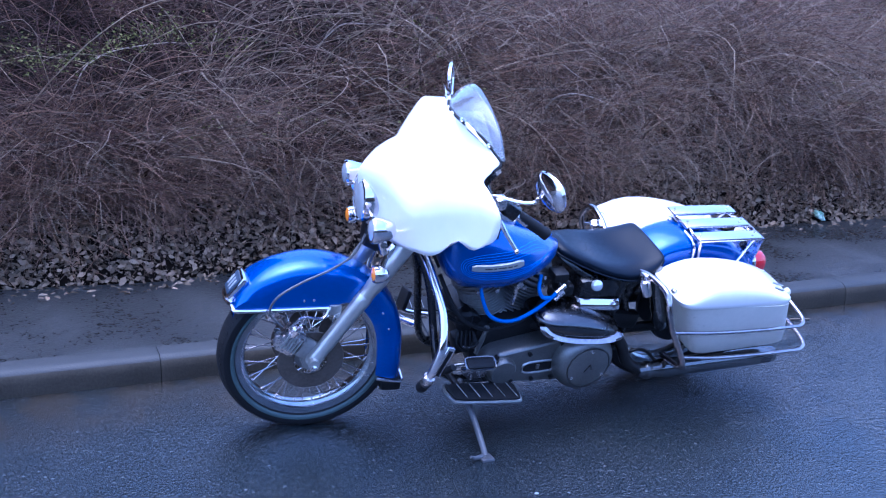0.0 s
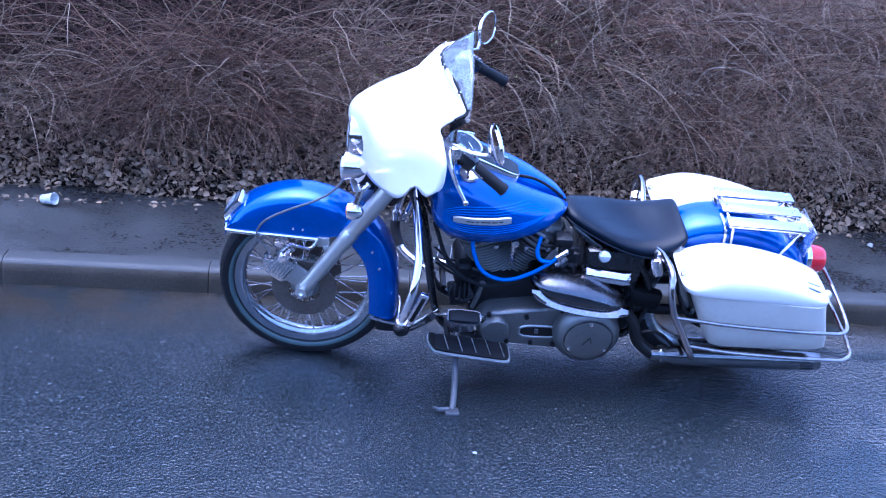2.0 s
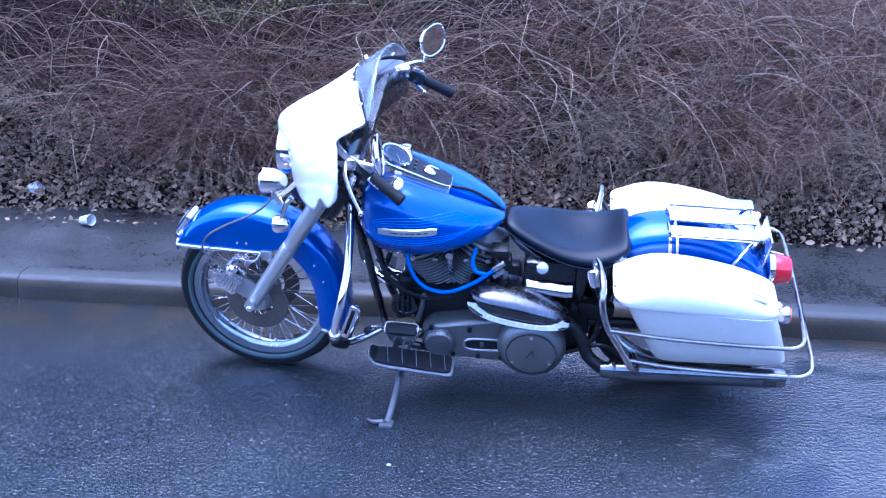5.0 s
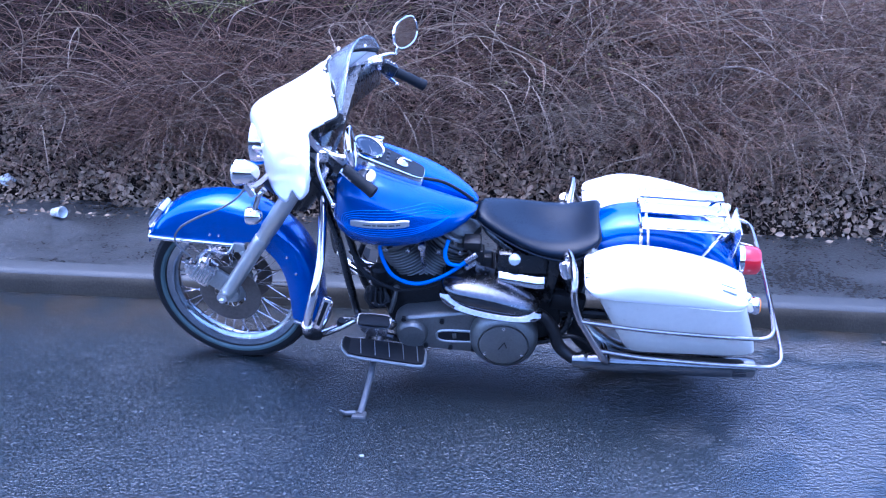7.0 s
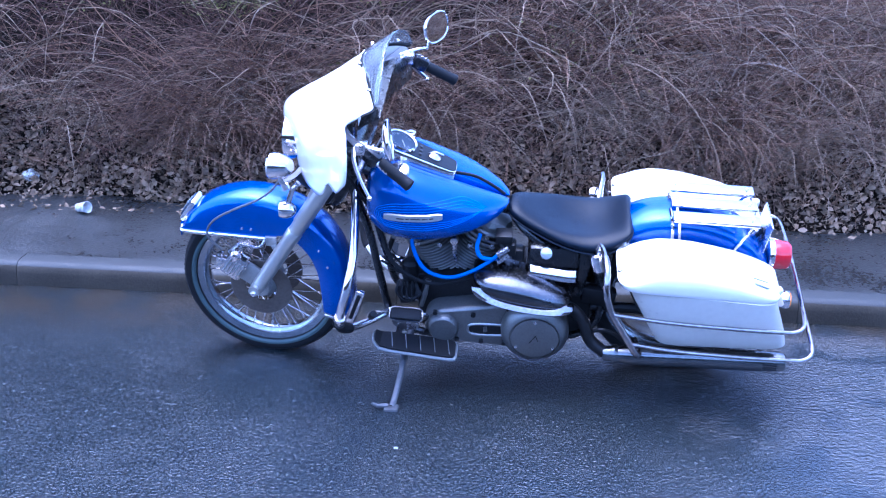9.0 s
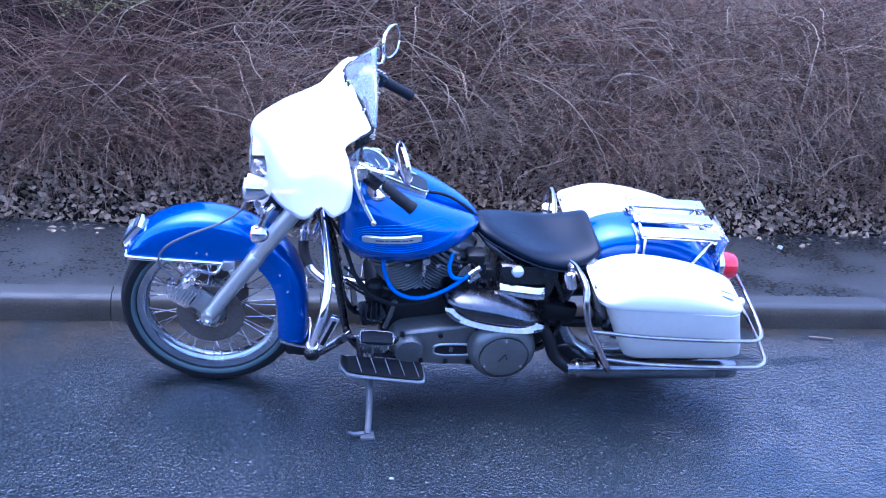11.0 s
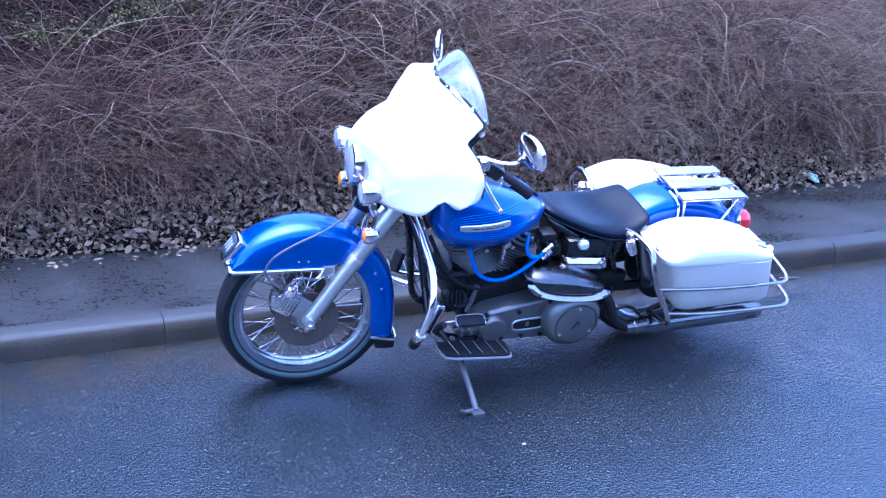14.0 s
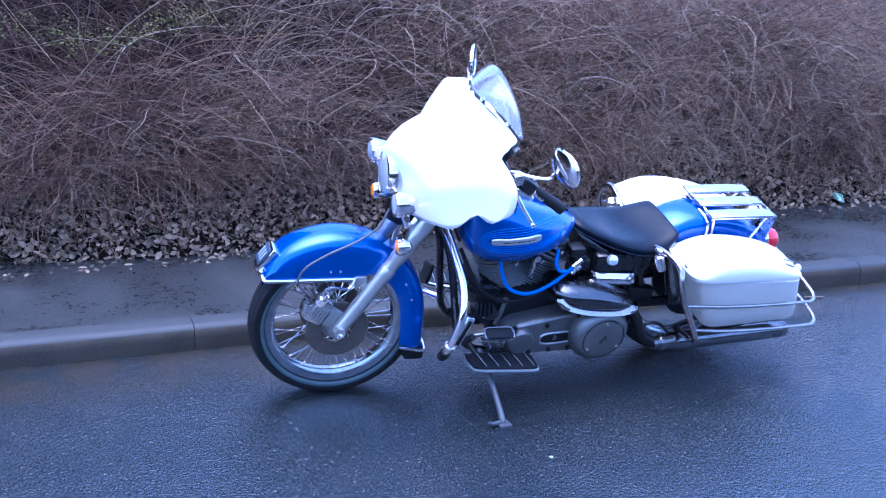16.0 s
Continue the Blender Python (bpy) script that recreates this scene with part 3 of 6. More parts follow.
# front fork, brake calipers
def fork():
    for s in (-1, 1):
        v = s * 0.108
        a, d = Vector((-0.545, v, 0.352)), Vector((0.53, 0, 0.848))
        low = front("fork_slider", join(lathe([(0.018, -0.012), (0.026, -0.004), (0.028, 0.02), (0.0265, 0.06), (0.0285, 0.10), (0.0285, 0.28), (0.030, 0.285), (0.030, 0.315), (0.028, 0.32)], a, d, 24), lathe([(0.012, -0.03), (0.02, -0.026), (0.02, 0.03)], a + Vector((0, s * 0.012, 0.012)), (0, s, 0), 18)), FORK, bike, "cast aluminium fork slider")
        front("axle_nut", lathe([(0.014, 0.0), (0.014, 0.012), (0.008, 0.016)], a + Vector((0, s * 0.032, 0.0)), (0, s, 0), 6), CHROME, low)
        front("fork_tube", lathe([(0.027, 0.32), (0.028, 0.36), (0.031, 0.365), (0.031, 0.56), (0.03, 0.57), (0.03, 0.64)], a, d, 24), FORK, bike, "grey fork tube cover")
        cal = box((-0.627, s * 0.092, 0.440), (0.085, 0.05, 0.105), 0.014, Matrix.Rotation(radians(32), 3, "Y"))
        front_cal = front("brake_caliper", cal, CHROME_WORN, bike, "finned aluminium brake caliper")
        for k in range(6):
            front("caliper_fin", box((-0.648 + k * 0.011, s * 0.119, 0.455 - k * 0.007), (0.005, 0.010, 0.062), 0.001, Matrix.Rotation(radians(32), 3, "Y")), ALLOY, front_cal)
        front("caliper_arm", box((-0.572, s * 0.086, 0.402), (0.10, 0.018, 0.085), 0.008, Matrix.Rotation(radians(32), 3, "Y")), ALLOY, front_cal)
        front("caliper_cylinder", lathe([(0.021, -0.004), (0.023, 0.004), (0.022, 0.040), (0.017, 0.046), (0.016, 0.040), (0.001, 0.040)], (-0.622, s * 0.100, 0.472), (0.35, s * 0.35, 0.87), 20), CHROME, front_cal, "bright ring-topped brake cylinder")
        front("caliper_lug", join(box((-0.672, s * 0.104, 0.455), (0.022, 0.030, 0.050), 0.006, Matrix.Rotation(radians(32), 3, "Y")), lathe([(0.001, -0.012), (0.010, -0.010), (0.010, 0.012), (0.001, 0.014)], (-0.678, s * 0.118, 0.474), (0, 1, 0), 10)), CHROME_WORN, front_cal)
        front("caliper_bolt", join(*[lathe([(0.013, 0), (0.013, 0.02), (0.009, 0.028)], (-0.632 + k * 0.045, s * 0.094, 0.503 + k * 0.02), (0.0, s, 0.35), 10) for k in (-1, 0, 1)]), CHROME_WORN, front_cal)
        front("brake_pipe", tube(curve([(-0.632, s * 0.113, 0.515), (-0.592, s * 0.120, 0.550), (-0.522, s * 0.113, 0.540), (-0.492, s * 0.095, 0.575)], 6), 0.006, 6), CHROME_WORN, front_cal)
    front("lower_yoke", box((-0.270, 0, 0.775), (0.08, 0.19, 0.06), 0.018, Matrix.Rotation(radians(32), 3, "Y")), STEEL_DARK, bike)
    front("steering_head", lathe([(0.04, -0.10), (0.045, -0.08), (0.04, 0.10), (0.035, 0.16)], (-0.215, 0, 0.80), (0.53, 0, 0.848), 20), BLACK, bike)
    front("brake_cable", tube(curve([(-0.665, -0.115, 0.515), (-0.712, -0.122, 0.575), (-0.690, -0.118, 0.635), (-0.61, -0.115, 0.690), (-0.51, -0.120, 0.745), (-0.44, -0.125, 0.805), (-0.40, -0.10, 0.87)], 6), 0.0042, 6), GREY_STEEL, bike, "grey brake cable looped over the mudguard")


fork()


# fairing, headlamp, windscreen
def fairing():
    mid = curve([(-0.385, 0, 0.870), (-0.400, 0, 0.95), (-0.422, 0, 1.036), (-0.408, 0, 1.096), (-0.350, 0, 1.146), (-0.27, 0, 1.195), (-0.20, 0, 1.242), (-0.155, 0, 1.276), (-0.133, 0, 1.290)], 4)
    rim = curve([(-0.110, 0.437, 1.012), (-0.080, 0.470, 1.050), (-0.075, 0.462, 1.125), (-0.090, 0.395, 1.170), (-0.102, 0.345, 1.190), (-0.062, 0.305, 1.206), (-0.026, 0.266, 1.220), (-0.056, 0.200, 1.250), (-0.100, 0.115, 1.275)], 4)
    n, rows = 24, []
    for i, (a, b) in enumerate(zip(mid, rim)):
        row = []
        valley = 0.070 * (1 - (i / (len(mid) - 1)) ** 3)
        for j in range(-n, n + 1):
            s = j / n
            k = abs(s)
            low = max(0, 1 - (a.z - 0.875) / 0.12)
            u = a.x + (b.x - a.x) * (k ** (1.08 + 0.12 * low))
            w = a.z + (b.z - a.z) * (k ** (0.95 + 2.35 * low)) - 0.018 * low * math.sin(math.pi * min(1, k * 1.25)) ** 2 + (1 - low) * (0.012 * math.exp(-((k - 0.9) / 0.09) ** 2) + 0.010 * math.exp(-((k - 0.22) / 0.10) ** 2) - valley * math.exp(-((k - 0.45) / 0.22) ** 2))
            # scalloped lower edge: a lobe beside the fork, a notch, then the wing
            w += low * low * (0.040 * math.exp(-((k - 0.82) / 0.075) ** 2) - 0.012 * math.exp(-((k - 0.64) / 0.10) ** 2) - 0.012 * math.exp(-((k - 0.97) / 0.06) ** 2))
            row.append((u, b.y * s, w))
        rows.append(row)
    ob = front("fairing", loft(rows, closed=False), WHITE, bike, "glossy white batwing handlebar fairing", 60)
    m = ob.modifiers.new("shell", "SOLIDIFY")
    m.thickness, m.offset = 0.007, -1
    # black rubber piping along the back edge
    for s in (-1, 1):
        front("edge_piping", tube([Vector((p.x + 0.004, s * p.y, p.z)) for p in rim[20:]], 0.006, 6), RUBBER, ob)
    front("inner_panel", loft([[(p.x + 0.03, j * p.y * 0.9 / 4, p.z + 0.10 * (1 - abs(j) / 4) - 0.03) for j in range(-4, 5)] for p in rim[4:24:3]], closed=False), BLACK, ob, "black inner fairing panel")
    return ob


fair = fairing()


def windscreen():
    base = [(-0.128, 0, 1.286), (-0.108, 0.09, 1.281), (-0.066, 0.17, 1.263), (-0.042, 0.228, 1.241), (-0.024, 0.266, 1.222)]
    top = [(-0.024, 0, 1.362), (-0.023, 0.07, 1.354), (-0.019, 0.135, 1.334), (-0.012, 0.205, 1.296), (-0.009, 0.272, 1.230)]
    bc, tc = curve([(u, -v, w) for u, v, w in reversed(base)][:-1] + base, 4), curve([(u, -v, w) for u, v, w in reversed(top)][:-1] + top, 4)
    rows = []
    for k in range(7):
        f = k / 6
        rows.append([a.lerp(b, f) + Vector((-0.006, 0, 0.002)) * math.sin(math.pi * f) for a, b in zip(bc, tc)])
    ob = front("windscreen", loft(rows, closed=False), SCREEN, bike, "low tinted clear plastic windscreen", 60)
    m = ob.modifiers.new("pane", "SOLIDIFY")
    m.thickness = 0.004
    ob.visible_shadow = False
    front("trim", tube([p + Vector((0.004, 0, 0.002)) for p in bc], 0.006, 6), RUBBER, ob, "black rubber strip at the foot of the windscreen")
    for s in (-1, 1):
        for k in (0.25, 0.7):
            p = bc[round((0.5 + s * k * 0.5) * (len(bc) - 1))]
            front("screw", lathe([(0.008, 0), (0.006, 0.006)], p + Vector((-0.004, 0, 0.012)), (-0.8, s * 0.3, 0.5), 8), CHROME, ob)


windscreen()


def lamps():
    head = front("headlamp", lathe([(0.07, 0.05), (0.078, 0.03), (0.084, 0.0), (0.087, -0.018), (0.085, -0.030), (0.079, -0.034), (0.075, -0.028)], (-0.378, 0, 0.960), (1, 0, 0), 40), CHROME, bike, "round chrome-rimmed headlamp in the fairing")
    front("lens", lathe([(0.077, -0.028), (0.068, -0.036), (0.044, -0.042), (0.001, -0.045)], (-0.378, 0, 0.960), (1, 0, 0), 40), LENS, head, "clear ribbed glass lens")
    front("lamp_bar", tube(curve([(-0.37, -0.235, 0.90), (-0.355, -0.15, 0.875), (-0.345, 0, 0.865), (-0.355, 0.15, 0.875), (-0.37, 0.235, 0.90)], 5), 0.012, 8), CHROME, bike, "chrome bar under the fairing")
    for s in (-1, 1):
        c = (-0.390, s * 0.212, 0.948)
        spot = front("spot_lamp", lathe([(0.010, 0.060), (0.023, 0.054), (0.036, 0.036), (0.043, 0.008), (0.047, -0.008), (0.048, -0.018), (0.043, -0.026)], c, (1, 0, 0), 32), CHROME, bike, "chrome bullet spot lamp below the fairing")
        front("lens", lathe([(0.043, -0.022), (0.027, -0.030), (0.001, -0.034)], c, (1, 0, 0), 32), LENS, spot)
        front("stem", tube([(c[0] + 0.01, c[1], c[2] - 0.035), (c[0] + 0.03, c[1], c[2] - 0.09)], 0.013, 10), CHROME, spot)
        i = (-0.372, s * 0.212, 0.776)
        ind = front("turn_signal", lathe([(0.004, 0.040), (0.015, 0.036), (0.025, 0.026), (0.031, 0.010), (0.032, -0.004), (0.029, -0.016)], i, (1, 0, 0), 24), CHROME, bike, "chrome turn signal with an amber lens")
        front("lens", lathe([(0.027, -0.012), (0.023, -0.018), (0.012, -0.022), (0.001, -0.023)], i, (1, 0, 0), 24), AMBER, ind, "amber plastic lens")
        front("stem", tube([(i[0] + 0.01, i[1], i[2] + 0.02), (i[0] + 0.03, i[1] * 0.93, i[2] + 0.08), (i[0] + 0.05, i[1] * 0.9, i[2] + 0.10)], 0.01, 8), CHROME, ind)
    front("horn_cover", lathe([(0.001, -0.05), (0.04, -0.04), (0.062, 0.0), (0.062, 0.03)], (-0.34, 0, 0.815), (1, 0, 0), 28), STEEL_DARK, bike)


lamps()


def handlebar():
    for s in (-1, 1):
        line = curve([(-0.19, s * 0.03, 1.03), (-0.17, s * 0.14, 1.10), (-0.12, s * 0.28, 1.135), (-0.06, s * 0.355, 1.128), (0.0, s * 0.385, 1.100), (0.05, s * 0.40, 1.065)], 6)
        bar = front("handlebar", tube(line, 0.0125, 10), CHROME, bike, "chrome handlebar with black grips")
        a, b = Vector((0.020, s * 0.385, 1.092)), Vector((0.128, s * 0.415, 1.028))
        d = (b - a).normalized()
        rings = [(0.017, 0), (0.019, 0.006)] + [(0.0185 + 0.0015 * (k % 2), 0.012 + k * 0.007) for k in range(14)] + [(0.021, 0.115), (0.021, 0.122), (0.014, 0.126)]
        front("grip", lathe(rings, a, d, 18), RUBBER, bar, "black ribbed rubber grip")
        front("switch_housing", box(a - d * 0.03, (0.058, 0.044, 0.05), 0.01, d.to_track_quat("X", "Z").to_matrix()), BLACK, bar, "black switch housing")
        for k in range(3):
            front("switch", box(a - d * (0.045 - k * 0.014) + Vector((0.012, -s * 0.004, 0.024)), (0.008, 0.012, 0.012), 0.002), CHROME_WORN, bar)
        lever = curve([a - d * 0.07 + Vector((-0.03, 0, 0.0)), a - d * 0.03 + Vector((-0.055, s * 0.03, -0.005)), Vector((-0.035, s * 0.438, 1.056)), Vector((0.002, s * 0.468, 1.003))], 6)
        front("lever", tube(lever, [0.010 - 0.0035 * k / (len(lever) - 1) for k in range(len(lever))], 8, flat=0.7), CHROME, bar, "long chrome lever with a ball end")
        front("lever_ball", lathe([(0.001, -0.009), (0.007, -0.006), (0.009, 0), (0.007, 0.006), (0.001, 0.009)], lever[-1], (0, 0, 1), 12), CHROME, bar)
        front("lever_clamp", box(a - d * 0.075, (0.04, 0.05, 0.04), 0.008), CHROME_WORN, bar)
        # mirror
        q = Matrix.Rotation(radians(13 if s < 0 else -21), 3, "Z") @ Matrix.Rotation(radians(-8), 3, "Y")
        c = Vector((0.068, -0.480, 1.222)) if s < 0 else Vector((0.028, 0.496, 1.204))
        heel = c + q @ Vector((-0.006, -s * 0.050, -0.046))
        stem = curve([(-0.075, s * 0.35, 1.145), (-0.045, s * 0.375, 1.150), (0.0, s * 0.410, 1.152), heel + Vector((-0.004, -s * 0.012, -0.022)), heel, c + q @ Vector((-0.012, -s * 0.020, -0.018))], 5)
        mir = front("mirror", tube(stem, 0.006, 8), CHROME, bike, "chrome teardrop mirror on a thin stem")

        def shell(prof):
            rings = []
            for r, x in prof:
                rings.append([c + q @ Vector((x, y, z)) for y, z in oval(0, 0, 0.078 * r, 0.056 * r, 2.4, 28)])
            return loft(rings)
        front("shell", shell([(0.05, -0.018), (0.45, -0.015), (0.8, -0.008), (0.98, 0.0), (1.0, 0.006), (0.95, 0.009)]), CHROME, mir, "chrome mirror shell")
        front("mirror_glass", shell([(0.94, 0.008), (0.93, 0.0095), (0.02, 0.0100)]), MIRROR, mir)
        front("mirror_rim", tube([c + q @ Vector((0.008, y, z)) for y, z in oval(0, 0, 0.077, 0.055, 2.4, 28)], 0.0045, 6, True), CHROME, mir)
    front("riser", box((-0.185, 0, 1.00), (0.05, 0.09, 0.10), 0.012), BLACK, bike)
    for s in (-1, 1):
        front("cable", tube(curve([(-0.08, s * 0.37, 1.10), (-0.16, s * 0.25, 1.06), (-0.22, s * 0.12, 0.96), (-0.17, s * 0.07, 0.84), (-0.10, s * 0.05, 0.70)], 6), 0.006, 6), RUBBER, bike)


handlebar()


# tank, console, seat
def tank():
    rows = [(-0.118, 0.845, 0.775, 0.10), (-0.112, 0.885, 0.735, 0.155), (-0.095, 0.918, 0.700, 0.190), (-0.05, 0.943, 0.668, 0.218), (0.02, 0.932, 0.655, 0.232), (0.10, 0.900, 0.655, 0.234), (0.18, 0.868, 0.665, 0.218), (0.25, 0.838, 0.680, 0.188), (0.31, 0.812, 0.698, 0.148), (0.35, 0.792, 0.716, 0.108), (0.375, 0.775, 0.734, 0.070), (0.387, 0.760, 0.750, 0.04)]
    rows = [(u, top - 0.018, bot - 0.004, out * 0.955) for u, top, bot, out in rows]
    for s in (-1, 1):
        rings = []
        for u, top, bot, out in rows:
            ins = 0.010
            ring = []
            for v, w in oval((out + ins) / 2, (top + bot) / 2, (out - ins) / 2, (top - bot) / 2, 2.7, 36):
                f = (w - bot) / (top - bot)
                ring.append((u, s * (ins + (v - ins) * (1 - 0.34 * max(0, f - 0.40) ** 1.2 - 0.10 * max(0, 0.3 - f))), w))
            rings.append(ring)
        half = part("fuel_tank", loft(rings), BLUE, bike, "blue metallic teardrop half of the fuel tank", 50)
        # emblem strip and pinstripes, laid on the bulge
        def side(u, w, lift):
            near = [r for r in rows if r[0] <= u][-1]
            far = [r for r in rows if r[0] > u][0]
            k = (u - near[0]) / (far[0] - near[0])
            top, bot, out = (near[i] + (far[i] - near[i]) * k for i in (1, 2, 3))
            c, h = (top + bot) / 2, (top - bot) / 2
            f = (w - bot) / (top - bot)
            v = (out + 0.01) / 2 + (out - 0.01) / 2 * max(0, 1 - abs((w - c) / h) ** 2.7) ** (1 / 2.7)
            return (u, s * (0.01 + (v - 0.01) * (1 - 0.34 * max(0, f - 0.40) ** 1.2 - 0.10 * max(0, 0.3 - f)) + lift), w)
        strip = []
        for k in range(13):
            u = -0.045 + 0.205 * k / 12
            end = 1 if 0 < k < 12 else 0.7
            strip.append([side(u, 0.782 + dw * end, lift) for dw, lift in ((-0.0125, 0.001), (-0.010, 0.007), (0.010, 0.007), (0.0125, 0.001))])
        em = part("emblem", loft(strip), ALLOY, half, "long silver tank emblem with an unreadable inscription")
        bars = [loft([[side(u0, 0.782 + dw, 0.008) for dw in (-0.0022, 0.0022)], [side(u0 + ln, 0.782 + dw, 0.008) for dw in (-0.0022, 0.0022)]], closed=False) for u0, ln in ((0.0, 0.028), (0.033, 0.012), (0.05, 0.035), (0.09, 0.02), (0.115, 0.014))]
        part("emblem_mark", join(*bars), INK, em)
        for k in range(4):
            e = 0.020 + k * 0.009
            line = [(0.30 + k * 0.004, 0.775), (0.22, 0.782 + e * 0.9), (0.10, 0.782 + e), (0.0, 0.782 + e), (-0.045 - k * 0.005, 0.785 + e * 0.6), (-0.058 - k * 0.007, 0.782), (-0.045 - k * 0.005, 0.779 - e * 0.6), (0.0, 0.782 - e), (0.10, 0.782 - e), (0.21, 0.776 - e * 0.6), (0.30, 0.772)]
            pts = [Vector(side(p.x, p.z, 0.0)) for p in curve([(a, 0, b) for a, b in line], 6)]
            part("pinstripe", tube(pts, 0.0009, 4), BLUE_LINE, half)
        cap = (0.005, s * 0.122, 0.905)
        part("filler_cap", lathe([(0.036, 0.0), (0.038, 0.012), (0.036, 0.020), (0.024, 0.026), (0.001, 0.028)], cap, (-0.08, s * 0.28, 1), 28), CHROME, half, "round chrome filler cap")
    # console
    slope = Vector((0.255, 0, -0.122)).normalized()
    nrm = Vector((0.122, 0, 0.255)).normalized()
    base = Vector((-0.078, 0, 0.972))
    out = []
    for k in range(40):
        a = 2 * math.pi * k / 40
        c, sn = math.cos(a), math.sin(a)
        L = 0.152
        x = L + L * math.copysign(abs(c) ** (0.28 if c > 0 else 0.75), c)
        wdt = 0.074 - 0.022 * (x / (2 * L))
        out.append((x, wdt * math.copysign(abs(sn) ** (0.28 if c > 0 else 0.7), sn)))
    rings = [[base + slope * (x * (1 - i * 0.02) + i * 0.003) + nrm * h + Vector((0, y * (1 - i * 0.08), 0)) for x, y in out] for i, h in enumerate((-0.07, 0.0, 0.014, 0.019))]
    con = part("console", loft(rings), CHROME, bike, "chrome tank-top instrument console")
    rings = [[base + slope * (0.01 + x * 0.93) + nrm * h + Vector((0, y * 0.78, 0)) for x, y in out] for h in (0.015, 0.0215)]
    part("console_panel", loft(rings), STEEL_DARK, con)
    g = base + slope * 0.075 + nrm * 0.018
    part("speedometer_rim", lathe([(0.056, 0), (0.060, 0.010), (0.057, 0.016), (0.051, 0.014), (0.050, 0.008)], g, nrm, 36), CHROME, con)
    dial = part("speedometer", lathe([(0.051, 0.0), (0.051, 0.010), (0.001, 0.0105)], g, nrm, 36), DIAL, con, "round speedometer with a blue-grey face")
    ticks = []
    e, f = slope, Vector((0, 1, 0))
    for k in range(21):
        a = radians(-140 + 14 * k)
        r = -e * math.cos(a) + f * math.sin(a)
        ticks.append(tube([g + nrm * 0.0112 + r * (0.036 if k % 2 else 0.033), g + nrm * 0.0112 + r * 0.045], 0.0008, 4))
    ticks.append(tube([g + nrm * 0.012, g + nrm * 0.012 + (e * 0.5 - f).normalized() * 0.034], 0.0012, 4))
    part("dial_mark", join(*ticks), LENS, con)
    k = base + slope * 0.205 + nrm * 0.020
    part("ignition_switch", lathe([(0.026, 0), (0.026, 0.006), (0.017, 0.014), (0.010, 0.018), (0.001, 0.018)], k, nrm, 24), CHROME, con)
    part("switch_lever", box(k + nrm * 0.02 + slope * 0.01, (0.036, 0.010, 0.008), 0.003, Matrix.Rotation(radians(25), 3, "Y")), CHROME, con)
    for j in (-1, 0, 1):
        part("warning_lamp", lathe([(0.007, 0), (0.006, 0.004), (0.001, 0.006)], base + slope * 0.152 + nrm * 0.021 + Vector((0, j * 0.024, 0)), nrm, 12), INK, con)
    part("trim", tube(curve([base + slope * 0.292 + nrm * -0.004, (0.26, 0, 0.828), (0.32, 0, 0.795), (0.37, 0, 0.757)], 5), 0.006, 8), RUBBER, bike, "black strip between the tank halves")


tank()


def seat():
    rows = [(0.384, 0.728, 0.714, 0.030), (0.392, 0.738, 0.700, 0.055), (0.425, 0.740, 0.682, 0.085), (0.50, 0.720, 0.653, 0.122), (0.58, 0.694, 0.632, 0.152), (0.66, 0.681, 0.615, 0.166), (0.73, 0.686, 0.612, 0.166), (0.775, 0.698, 0.625, 0.158), (0.803, 0.708, 0.648, 0.146), (0.820, 0.711, 0.672, 0.132), (0.829, 0.705, 0.688, 0.112), (0.833, 0.697, 0.693, 0.08)]
    dense = curve([(a, b - 0.010, c - 0.008) for a, b, c, d in rows], 3)
    wide = curve([(d, 0, 0) for a, b, c, d in rows], 3)
    rings = []
    for p, q in zip(dense, wide):
        ring = []
        for v, w in oval(0, (p.y + p.z) / 2, q.x, (p.y - p.z) / 2, 2.6, 40):
            dish = 0.016 * max(0, 1 - (abs(p.x - 0.62) / 0.2) ** 2) * max(0, 1 - (v / 0.12) ** 2) if w > (p.y + p.z) / 2 else 0
            ring.append((p.x, v, w - dish))
        rings.append(ring)
    ob = part("seat", loft(rings), LEATHER, bike, "black vinyl solo saddle with a raised tail", 60)
    for s in (-1, 1):
        weld = [Vector((p.x, s * (q.x + 0.001), (p.y + p.z) / 2 - (p.y - p.z) * 0.22)) for p, q in zip(dense, wide)]
        part("piping", tube(weld[2:-2], 0.0035, 5), LEATHER, ob)
    part("seat_post", lathe([(0.02, 0), (0.02, 0.12)], (0.60, 0, 0.50), (0, 0, 1), 14), CHROME, bike)
    part("saddle_bracket", tube(curve([(0.39, -0.02, 0.70), (0.44, -0.085, 0.665), (0.52, -0.125, 0.622), (0.63, -0.15, 0.585)], 5), 0.012, 8, flat=0.6), BLACK, bike)


seat()


